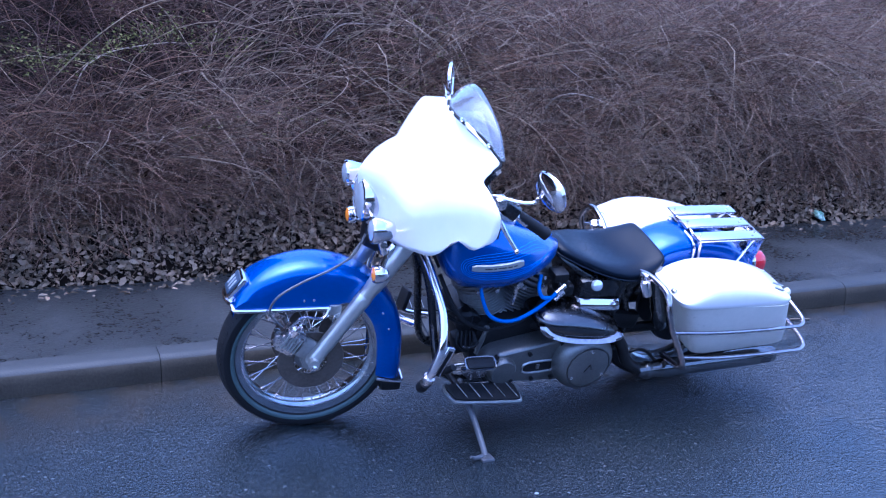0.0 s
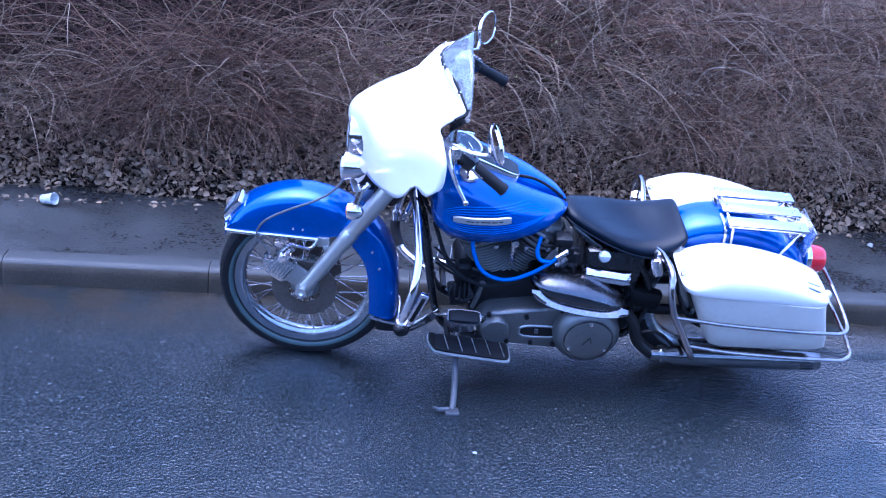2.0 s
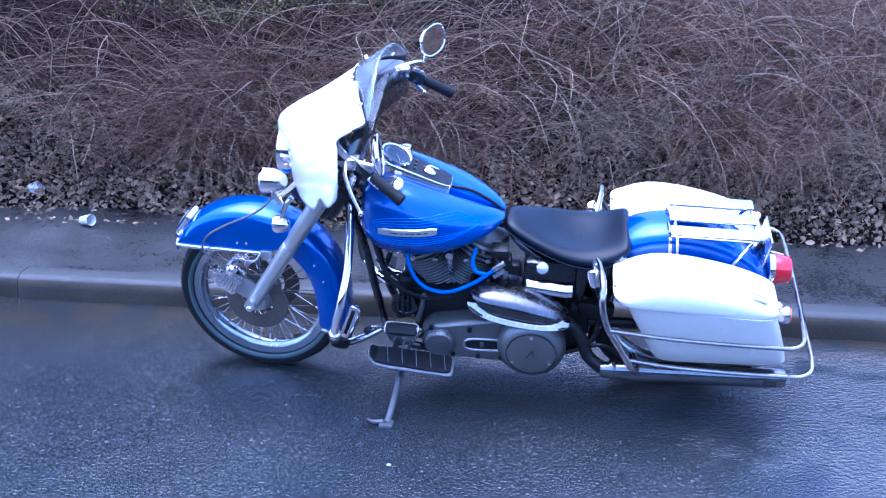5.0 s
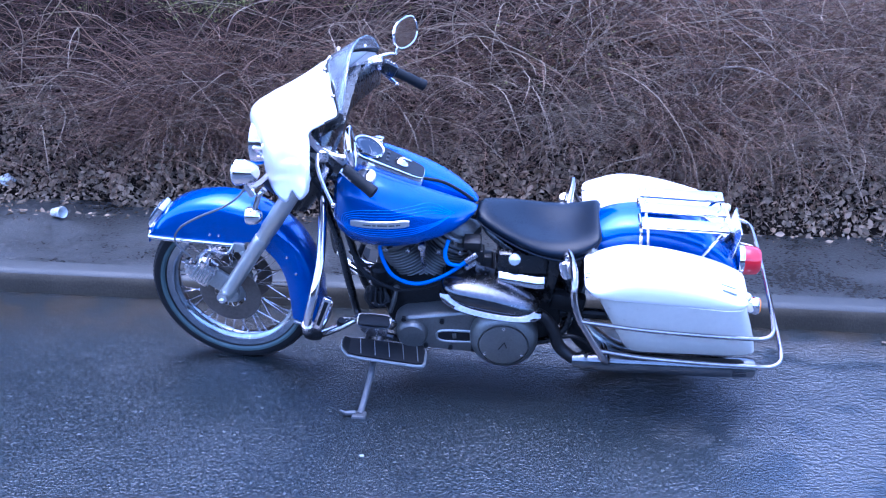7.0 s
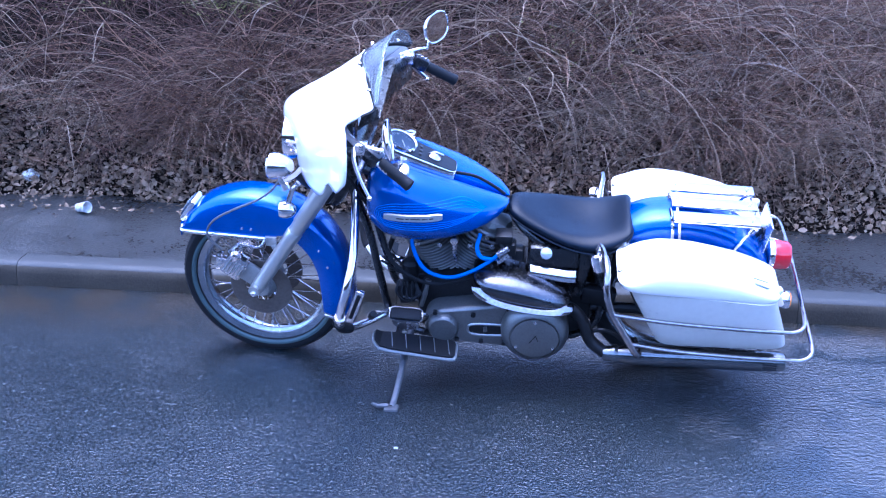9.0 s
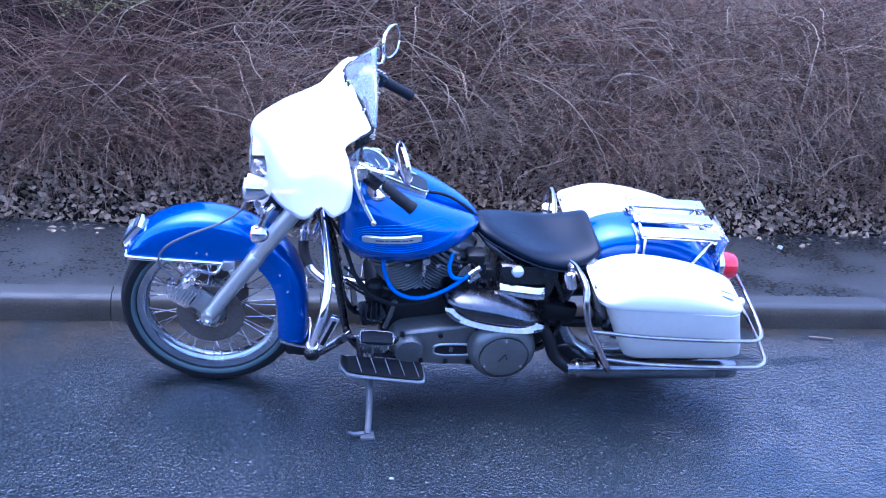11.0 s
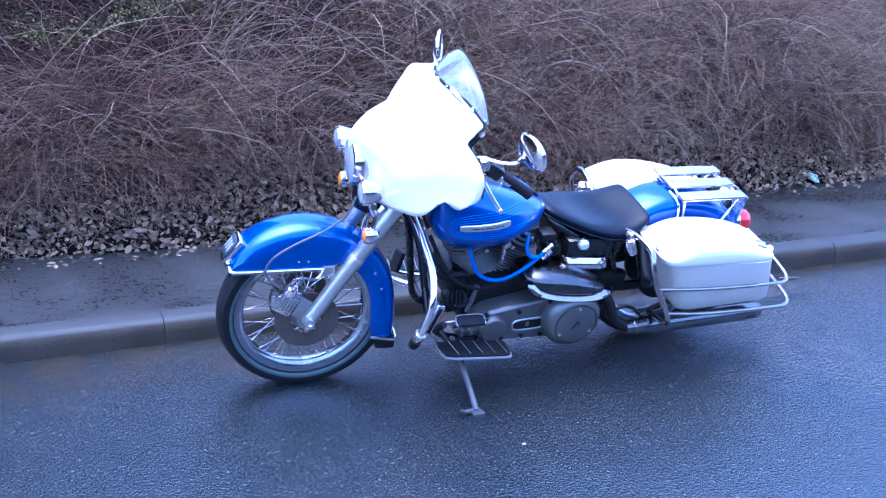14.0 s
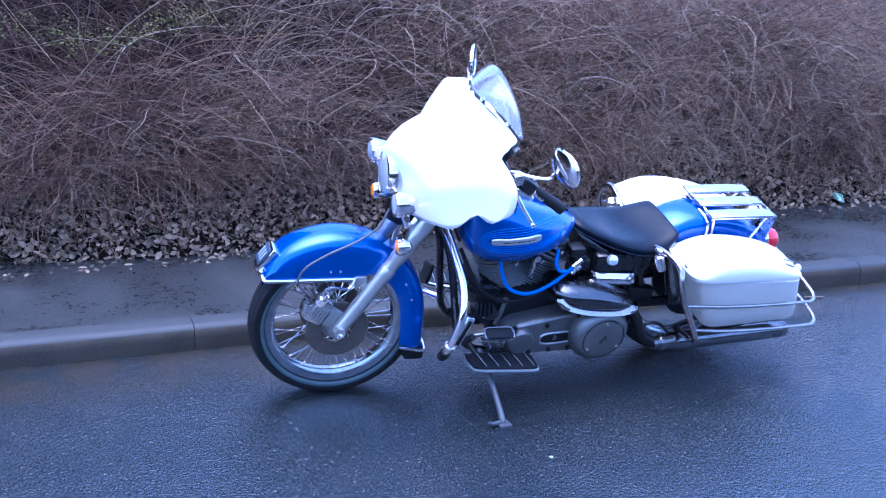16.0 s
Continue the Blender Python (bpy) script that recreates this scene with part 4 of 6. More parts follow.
# engine
def engine():
    case = [(0.06, 0.30), (0.10, 0.24), (0.20, 0.205), (0.34, 0.20), (0.44, 0.23), (0.46, 0.36), (0.40, 0.44), (0.30, 0.475), (0.12, 0.465), (0.06, 0.40)]
    ring = [(p.x, p.z) for p in curve([(u, 0, w) for u, w in case], 4, True)]
    part("crankcase", join(slab(ring, 0, -0.13, 0.02), slab(ring, 0, 0.14, 0.02)), STEEL_DARK, bike, "oily dark crankcase")
    gear = [(p.x, p.z) for p in curve([(u, 0, w) for u, w in [(0.40, 0.22), (0.62, 0.21), (0.70, 0.28), (0.68, 0.40), (0.56, 0.45), (0.42, 0.42)]], 4, True)]
    part("gearbox", join(slab(gear, 0, -0.12, 0.02), slab(gear, 0, 0.12, 0.02)), STEEL_DARK, bike)
    for name, base, top in (("front_cylinder", Vector((0.165, 0, 0.45)), Vector((0.055, 0, 0.685))), ("rear_cylinder", Vector((0.225, 0, 0.45)), Vector((0.335, 0, 0.685)))):
        d = (top - base).normalized()
        prof, a = [(0.060, 0.0)], 0.012
        while a < 0.150:
            prof += [(0.064, a), (0.090, a + 0.001), (0.092, a + 0.003), (0.090, a + 0.005), (0.064, a + 0.006)]
            a += 0.0125
        prof += [(0.064, 0.155), (0.098, 0.158), (0.100, 0.164), (0.098, 0.170), (0.070, 0.171), (0.070, 0.178), (0.099, 0.179), (0.100, 0.185), (0.098, 0.190), (0.070, 0.192), (0.070, 0.200), (0.095, 0.202), (0.096, 0.208), (0.090, 0.214), (0.060, 0.216)]
        cyl = part(name, lathe(prof, base, d, 40), FIN, bike, "finned aluminium engine cylinder")
        lid = [(0.085, 0.210), (0.088, 0.230), (0.075, 0.248), (0.05, 0.256), (0.001, 0.258)]
        part("rocker_cover", lathe(lid, base, d, 8), FIN, cyl)
        part("pushrod_tube", join(*[tube([base + Vector((0.01, 0.105, -0.02)), base + d * 0.2 + Vector((0.02 * k, 0.07, 0))], 0.011, 8) for k in (-1, 1)]), CHROME, cyl)
        part("spark_plug", tube([base + d * 0.195 + Vector((0, -0.085, 0)), base + d * 0.21 + Vector((0, -0.125, 0.005))], [0.011, 0.008], 8), CHROME, cyl)
        for k in (-1, 1):
            part("head_bolt", lathe([(0.010, 0), (0.010, 0.012), (0.005, 0.015)], base + d * 0.155 + Vector((k * 0.04, -0.092, 0)), (0, -1, 0), 6), CHROME_WORN, cyl)
    part("intake_manifold", lathe([(0.022, -0.06), (0.022, 0.06)], (0.196, 0, 0.605), (1, 0, 0), 16), ALLOY, bike)
    part("carburettor", box((0.196, 0.08, 0.60), (0.07, 0.10, 0.08), 0.012), ALLOY, bike)
    part("air_cleaner", lathe([(0.08, 0.12), (0.085, 0.13), (0.085, 0.165), (0.07, 0.172), (0.001, 0.174)], (0.196, 0, 0.60), (0, 1, 0), 32), CHROME, bike)
    horn = part("horn", lathe([(0.008, -0.158), (0.014, -0.156), (0.017, -0.140), (0.011, -0.12)], (0.196, 0, 0.645), (0, 1, 0), 20), CHROME_WORN, bike, "small chrome horn between the cylinders")
    part("horn_bracket", tube([(0.196, -0.13, 0.66), (0.196, -0.135, 0.60), (0.20, -0.12, 0.54)], 0.009, 6), CHROME_WORN, horn)
    # primary chain case with clutch dome
    a, b = Vector((0.161, 0, 0.302)), Vector((0.497, 0, 0.317))
    ra, rb, ring = 0.072, 0.114, []
    for k in range(17):
        w = radians(94 + 172 * k / 16)
        ring.append((a.x + ra * math.cos(w), a.z + ra * math.sin(w)))
    for k in range(23):
        w = radians(-88 + 170 * k / 22)
        ring.append((b.x + rb * math.cos(w), b.z + rb * math.sin(w)))
    prim = part("primary_case", slab(ring, -0.12, -0.212, 0.022), GREY_CASE, bike, "dull grey primary chain case")
    part("clutch_dome", lathe([(0.123, 0.190), (0.125, 0.222), (0.124, 0.240), (0.119, 0.256), (0.109, 0.270), (0.098, 0.279), (0.0925, 0.281), (0.0915, 0.274), (0.0875, 0.274), (0.0865, 0.283), (0.070, 0.287), (0.001, 0.288)], (b.x, 0, b.z), (0, -1, 0), 48), GREY_CASE, prim, "round grey clutch dome")
    for k in range(3):
        w = radians(90 + 120 * k)
        part("screw", lathe([(0.006, 0.276), (0.006, 0.290), (0.003, 0.292)], (b.x + 0.077 * math.cos(w), 0, b.z + 0.077 * math.sin(w)), (0, -1, 0), 10), CHROME, prim)
    part("dome_mark", join(tube([(b.x - 0.018, -0.2885, b.z - 0.015), (b.x + 0.004, -0.2885, b.z + 0.018)], 0.002, 4), tube([(b.x + 0.004, -0.2885, b.z + 0.018), (b.x + 0.012, -0.2885, b.z - 0.006)], 0.002, 4)), STEEL_DARK, prim)
    part("engine_dome", lathe([(0.058, 0.205), (0.056, 0.228), (0.048, 0.238), (0.001, 0.240)], (a.x, 0, a.z), (0, -1, 0), 36), GREY_CASE, prim)
    win = [(0.325 + 0.075 * math.copysign(abs(math.cos(t)) ** 0.5, math.cos(t)), 0.294 + 0.026 * math.copysign(abs(math.sin(t)) ** 0.7, math.sin(t))) for t in (2 * math.pi * k / 32 for k in range(32))]
    part("window_rim", tube([(u, -0.214, w) for u, w in win], 0.005, 6, True), ALLOY, prim)
    part("window_recess", slab(win, -0.20, -0.2145, 0.004), STEEL_DARK, prim)
    part("inspection_plug", box((0.315, -0.216, 0.297), (0.014, 0.01, 0.022), 0.003), GREY_CASE, prim)
    for u, w in ((0.27, 0.362), (0.13, 0.366), (0.40, 0.396), (0.30, 0.240), (0.385, 0.236), (0.21, 0.244), (0.095, 0.27)):
        part("case_bolt", lathe([(0.009, 0.208), (0.009, 0.222), (0.005, 0.224)], (u, 0, w), (0, -1, 0), 8), STEEL_DARK, prim)
    part("generator", lathe([(0.045, -0.10), (0.05, -0.095), (0.05, 0.10)], (0.055, 0, 0.44), (0, 1, 0), 24), STEEL_DARK, bike)
    part("oil_filter", lathe([(0.03, 0), (0.033, 0.01), (0.033, 0.07), (0.02, 0.08)], (0.03, -0.09, 0.43), (0, 0, 1), 20), STEEL_DARK, bike)
    # oil tank and battery cover
    tankbox = part("oil_tank", box((0.555, -0.065, 0.548), (0.19, 0.18, 0.17), 0.03), BLACK, bike, "black oil tank under the saddle")
    # the cap borrows the pale lens colour to stand for reflected sky
    part("oil_cap", lathe([(0.021, 0.0), (0.023, 0.012), (0.020, 0.022), (0.011, 0.027), (0.001, 0.028)], (0.527, -0.148, 0.606), (0, -1, 0.60), 24), LENS, tankbox, "round polished oil filler cap, sky reflection put in its pale colour")
    band = [(0.462, -0.05), (0.462, -0.13), (0.472, -0.148), (0.50, -0.153), (0.61, -0.165), (0.635, -0.160), (0.645, -0.14), (0.645, -0.05)]
    bandrows = []
    for h, k in ((-0.030, 0.006), (-0.027, 0.018), (-0.016, 0.026), (-0.002, 0.024), (0.011, 0.014), (0.018, 0.002)):
        bandrows.append([(u, v - k, 0.535 - (u - 0.46) * 0.06 + h) for u, v in band])
    part("chrome_band", loft(bandrows, closed=False), CHROME, tankbox, "wide chrome strap round the oil tank")
    part("cover_ridge", join(*[tube([(0.465, -0.139, 0.600 - k * 0.02), (0.645, -0.145, 0.588 - k * 0.02)], 0.003, 5) for k in range(3)]), BLACK, tankbox)
    part("side_cover", box((0.655, -0.085, 0.500), (0.060, 0.09, 0.215), 0.018, Matrix.Rotation(radians(8), 3, "Y")), BLACK, bike, "black side cover behind the oil tank")
    part("chain_guard", box((0.725, -0.105, 0.395), (0.13, 0.05, 0.075), 0.015, Matrix.Rotation(radians(10), 3, "Y")), STEEL_DARK, bike)
    part("battery_box", box((0.56, 0.08, 0.53), (0.19, 0.12, 0.16), 0.015), BLACK, bike)
    part("starter_motor", lathe([(0.035, -0.13), (0.04, -0.12), (0.04, 0.02)], (0.47, 0, 0.475), (0, 1, 0), 20), STEEL_DARK, bike)
    part("solenoid", join(box((0.375, -0.115, 0.650), (0.062, 0.060, 0.036), 0.006), box((0.392, -0.118, 0.606), (0.050, 0.055, 0.052), 0.008), box((0.425, -0.112, 0.580), (0.046, 0.050, 0.046), 0.010), tube([(0.36, -0.150, 0.640), (0.385, -0.150, 0.600)], 0.006, 6)), STEEL_DARK, bike)
    # linkage and wiring low in front of the cylinders
    part("tie_rod", join(tube([(0.100, -0.150, 0.458), (0.088, -0.150, 0.400), (0.073, -0.152, 0.345)], [0.006, 0.010, 0.008], 8), lathe([(0.001, -0.008), (0.013, -0.006), (0.013, 0.006), (0.001, 0.008)], (0.099, -0.150, 0.455), (0, 1, 0), 12)), GREY_CASE, bike, "short grey steel control rod")
    part("regulator", box((0.020, -0.115, 0.385), (0.075, 0.05, 0.085), 0.010, Matrix.Rotation(radians(-12), 3, "Y")), STEEL_DARK, bike, "black finned regulator block")
    for k in range(4):
        part("wire", tube(curve([(-0.010 + 0.016 * k, -0.135, 0.445), (-0.018 + 0.020 * k, -0.158, 0.405 - 0.008 * k), (0.022 + 0.014 * k, -0.162, 0.368 + 0.010 * k), (0.055 + 0.006 * k, -0.150, 0.398), (0.050, -0.130, 0.440)], 5), 0.0042, 6), RUBBER if k % 2 else STEEL_DARK, bike)
    part("wire_clip", join(*[box((0.012 + 0.022 * k, -0.160, 0.392 - 0.006 * k), (0.012, 0.010, 0.007), 0.002) for k in range(3)]), CHROME_WORN, bike)
    part("rocker_box", join(*[box((0.052 - 0.02 * k, -0.070 - 0.012 * k, 0.672 - 0.010 * k), (0.10, 0.05, 0.010), 0.003, Matrix.Rotation(radians(-24), 3, "Y")) for k in range(3)]), FIN, bike)
    # hoses and cables
    part("blue_hose", tube(curve([(0.045, -0.13, 0.670), (0.048, -0.155, 0.615), (0.082, -0.17, 0.540), (0.137, -0.175, 0.506), (0.199, -0.175, 0.503), (0.271, -0.172, 0.535), (0.328, -0.165, 0.575), (0.362, -0.16, 0.605)], 8), 0.0075, 8), HOSE, bike, "bright blue rubber breather hose")
    part("blue_hose", tube(curve([(0.290, -0.13, 0.668), (0.279, -0.155, 0.625), (0.293, -0.168, 0.592), (0.328, -0.166, 0.582)], 8), 0.0075, 8), HOSE, bike, "bright blue rubber breather hose")
    part("hose_clip", join(*[tube([(0.352, -0.162, 0.598 + k), (0.392, -0.15, 0.622 + k)], 0.010, 8) for k in (0, -0.030)]), CHROME_WORN, bike)
    part("cable", tube(curve([(-0.09, -0.06, 0.66), (-0.043, -0.13, 0.555), (0.017, -0.15, 0.49), (0.12, -0.155, 0.452), (0.246, -0.15, 0.475), (0.34, -0.12, 0.52)], 6), 0.008, 6), RUBBER, bike, "black rubber cable")
    for k in range(5):
        r = random.Random(k)
        pts = [(-0.06 + 0.1 * i + r.uniform(-0.03, 0.03), -0.09 + r.uniform(-0.03, 0.03), 0.53 - 0.06 * i + r.uniform(-0.05, 0.05)) for i in range(4)]
        part("cable", tube(curve(pts, 5), 0.005, 5), RUBBER, bike)


engine()


# frame, exhaust, boards, crash bars
def chassis():
    part("frame_backbone", tube(curve([(-0.19, 0, 0.86), (0.0, 0, 0.80), (0.36, 0, 0.70), (0.62, 0, 0.60), (0.72, 0, 0.46)], 6), 0.02, 10), BLACK, bike)
    for s in (-1, 1):
        part("frame_tube", tube(curve([(-0.19, s * 0.02, 0.79), (-0.125, s * 0.06, 0.62), (-0.085, s * 0.085, 0.42), (-0.04, s * 0.10, 0.25), (0.08, s * 0.11, 0.185), (0.40, s * 0.11, 0.18), (0.68, s * 0.11, 0.22), (0.74, s * 0.10, 0.40), (0.66, s * 0.08, 0.60)], 6), 0.015, 10), BLACK, bike, "black steel frame tube")
        part("swing_arm", tube([(0.70, s * 0.09, 0.33), (1.02, s * 0.10, 0.332)], 0.02, 10), STEEL_DARK, bike)
        sh = part("shock_absorber", lathe([(0.02, -0.02), (0.03, 0), (0.032, 0.10), (0.030, 0.105), (0.030, 0.25), (0.034, 0.26), (0.034, 0.31), (0.024, 0.33)], (0.90, s * 0.125, 0.36), (-0.36, 0, 0.93), 20), CHROME_DULL, bike, "dull shrouded rear shock absorber")
        # exhaust
        if s < 0:
            pipe = curve([(0.30, -0.11, 0.43), (0.40, -0.150, 0.42), (0.52, -0.180, 0.415), (0.625, -0.200, 0.400), (0.672, -0.215, 0.350), (0.700, -0.235, 0.285), (0.755, -0.260, 0.248)], 6)
            part("exhaust_pipe", tube(pipe, 0.023, 14), STEEL_DARK, bike, "bent heat-blackened exhaust pipe")
            def cover(v, k, t):
                c, n = math.cos(t), math.sin(t)
                u = 0.448 + 0.182 * k ** 0.6 * math.copysign(abs(c) ** 0.72, c)
                tall = 0.050 - 0.07 * max(0, u - 0.44)
                return (u, v - 0.06 * (u - 0.30), 0.508 - 0.165 * (u - 0.30) + tall * k * math.copysign(abs(n) ** 0.85, n))
            steps = [(-0.10, 1.0), (-0.175, 1.0), (-0.198, 0.97), (-0.218, 0.91), (-0.236, 0.81), (-0.250, 0.66), (-0.259, 0.47), (-0.264, 0.25), (-0.266, 0.06)]
            # dark reflection painted on the shield's top; the lip below keeps a brighter colour
            shield = part("heat_shield", loft([[cover(v, k, 2 * math.pi * j / 40) for j in range(40)] for v, k in steps]), CHROME_DARK_REFLECTION, bike, "wide chrome exhaust shield with a dark reflection put in its colour", 60)
            belly = []
            for v, k in ((-0.205, 1.0), (-0.250, 1.03), (-0.268, 1.0), (-0.271, 0.92), (-0.264, 0.78), (-0.257, 0.64), (-0.250, 0.60)):
                belly.append([cover(-0.228 + (v + 0.225) * math.sin(math.pi * (j + 1) / 32) ** 0.4, k, radians(180 + 180 * j / 30)) for j in range(31)])
            part("lip", loft(belly, closed=False), CHROME_BAR, shield, "polished chrome lower edge, coloured brighter for its reflection", 60)
        muf = part("silencer", lathe([(0.026, 0.0), (0.028, 0.02), (0.028, 0.05), (0.036, 0.09), (0.038, 0.12), (0.038, 0.60), (0.037, 0.63), (0.034, 0.652), (0.030, 0.656), (0.030, 0.62)], (0.748, s * 0.262, 0.246), (1, 0, -0.004), 28), CHROME_DULL, bike, "long dull chrome silencer")
        part("silencer_clamp", lathe([(0.034, 0.03), (0.036, 0.034), (0.036, 0.05), (0.034, 0.054)], (0.748, s * 0.262, 0.246), (1, 0, -0.004), 20), CHROME_DULL, muf)
        part("silencer_slot", join(*[box((1.345, s * 0.3005, 0.256 - k * 0.010), (0.05, 0.003, 0.003), 0.0) for k in range(3)]), INK, muf)
        part("linkage", tube(curve([(0.695, s * 0.22, 0.31), (0.74, s * 0.235, 0.335), (0.79, s * 0.235, 0.315), (0.84, s * 0.24, 0.27), (0.90, s * 0.25, 0.262)], 5), 0.007, 8), STEEL_DARK, bike)
        # crash bar
        bar = curve([(-0.170, s * 0.03, 0.775), (-0.158, s * 0.14, 0.715), (-0.153, s * 0.26, 0.640), (-0.168, s * 0.335, 0.560), (-0.190, s * 0.350, 0.475), (-0.202, s * 0.335, 0.405), (-0.202, s * 0.305, 0.350), (-0.175, s * 0.25, 0.305), (-0.11, s * 0.18, 0.288), (-0.05, s * 0.12, 0.288)], 6)
        cb = part("crash_bar", tube(bar, 0.0155, 12), CHROME, bike, "chrome tubular engine crash bar")
        part("crash_pad", tube(bar[32:42], 0.020, 12), RUBBER, cb, "black rubber sleeve")
        part("bar_clamp", lathe([(0.021, -0.012), (0.023, 0), (0.021, 0.012)], bar[29], (bar[30] - bar[28]), 14), CHROME_WORN, cb)
        # highway peg beside the bar
        peg = part("highway_peg", box((-0.148, s * 0.318, 0.462), (0.034, 0.022, 0.148), 0.007, Matrix.Rotation(radians(20), 3, "Y")), CHROME, bike, "folded chrome highway peg")
        part("rubber_insert", box((-0.146, s * 0.3305, 0.467), (0.014, 0.004, 0.112), 0.001, Matrix.Rotation(radians(20), 3, "Y")), RUBBER, peg)
        # footboard
        rows = []
        for u, half in ((-0.096, 0.012), (-0.09, 0.030), (-0.07, 0.043), (-0.03, 0.050), (0.10, 0.052), (0.19, 0.052), (0.210, 0.046), (0.216, 0.03)):
            w = 0.274 - (u + 0.09) * 0.125 + (0.016 if u < -0.08 else 0)
            rows.append([(u, s * (0.280 + y), w + z) for y, z in ((-half, 0.006), (half, 0.006), (half + 0.003, 0.001), (half, -0.006), (-half, -0.006), (-half - 0.003, 0.001))])
        fb = part("footboard", loft(rows), ALLOY, bike, "aluminium footboard with a black ribbed rubber mat")
        rows2 = [[(p[0] * 0.96 + 0.002, s * 0.280 + (p[1] - s * 0.280) * 0.93, p[2] + 0.001) for p in r[:2]] + [(p[0] * 0.96 + 0.002, s * 0.280 + (p[1] - s * 0.280) * 0.93, p[2] + 0.008) for p in reversed(r[:2])] for r in rows]
        part("rubber_mat", loft(rows2), RUBBER, fb)
        for k in range(5):
            u = -0.03 + k * 0.052
            w = 0.274 - (u + 0.09) * 0.125 + 0.017
            part("mat_rib", tube([(u, s * 0.240, w), (u + 0.012, s * 0.320, w)], 0.0016, 5), ALLOY, fb)
        for u in (-0.01, 0.14):
            part("bracket", tube([(u, s * 0.10, 0.235), (u, s * 0.25, 0.250 - 0.1 * u)], 0.012, 8), STEEL_DARK, fb)
    # gear shifter, brake pedal, highway peg detail
    sh = part("gear_shifter", tube(curve([(-0.095, -0.262, 0.392), (-0.05, -0.268, 0.400), (0.03, -0.270, 0.402), (0.098, -0.268, 0.396), (0.104, -0.255, 0.370), (0.088, -0.235, 0.335)], 6), 0.0062, 8), CHROME_DULL, bike, "heel and toe gear lever")
    part("shifter_pad", lathe([(0.001, -0.034), (0.012, -0.032), (0.0135, 0.0), (0.012, 0.032), (0.001, 0.034)], (-0.093, -0.272, 0.386), (0.25, -0.6, 0.75), 12), RUBBER, sh)
    tilt = Matrix.Rotation(radians(4), 3, "Y") @ Matrix.Rotation(radians(22), 3, "X")
    part("toe_pad", box((0.030, -0.276, 0.398), (0.112, 0.046, 0.024), 0.009, tilt), RUBBER, sh, "ribbed black rubber toe pad")
    part("pad_frame", tube([Vector((0.030, -0.276, 0.398)) + tilt @ Vector((x, y, 0.004)) for x, y in oval(0, 0, 0.060, 0.027, 5, 24)], 0.0035, 6, True), CHROME_DULL, sh)
    plate = [(-0.030, 0.366), (0.080, 0.362), (0.070, 0.318), (0.010, 0.312), (-0.022, 0.338)]
    part("shifter_plate", slab(plate, -0.245, -0.262, 0.006), CHROME_WORN, sh, "flat worn metal lever plate")
    bp = part("brake_pedal", tube(curve([(-0.105, 0.215, 0.31), (-0.05, 0.215, 0.285), (0.04, 0.20, 0.27)], 5), 0.01, 8), CHROME, bike, "chrome brake pedal with a rubber pad")
    part("pedal_pad", box((-0.085, 0.215, 0.355), (0.022, 0.075, 0.085), 0.009, Matrix.Rotation(radians(-17), 3, "X") @ Matrix.Rotation(radians(20), 3, "Y")), RUBBER, bp)
    # side stand, in the bike's own leaning frame
    foot = Vector((-0.004, -0.510, 0.160))
    st = part("side_stand", tube(curve([(0.03, -0.15, 0.215), (0.022, -0.23, 0.212), (0.014, -0.36, 0.188), (0.003, -0.470, 0.166), foot], 5), [0.014] * 8 + [0.0115] * 13, 10), GREY_STEEL, bike, "grey steel side stand folded out to the road")
    part("stand_foot", join(box(foot + Vector((0.0, -0.006, 0.0)), (0.05, 0.05, 0.014), 0.005, Matrix.Rotation(radians(-17.0), 3, "X")), tube([foot + Vector((-0.015, 0, 0.006)), foot + Vector((-0.05, -0.01, 0.012)), foot + Vector((-0.068, -0.012, 0.026))], [0.010, 0.008, 0.005], 8)), GREY_STEEL, st)


chassis()


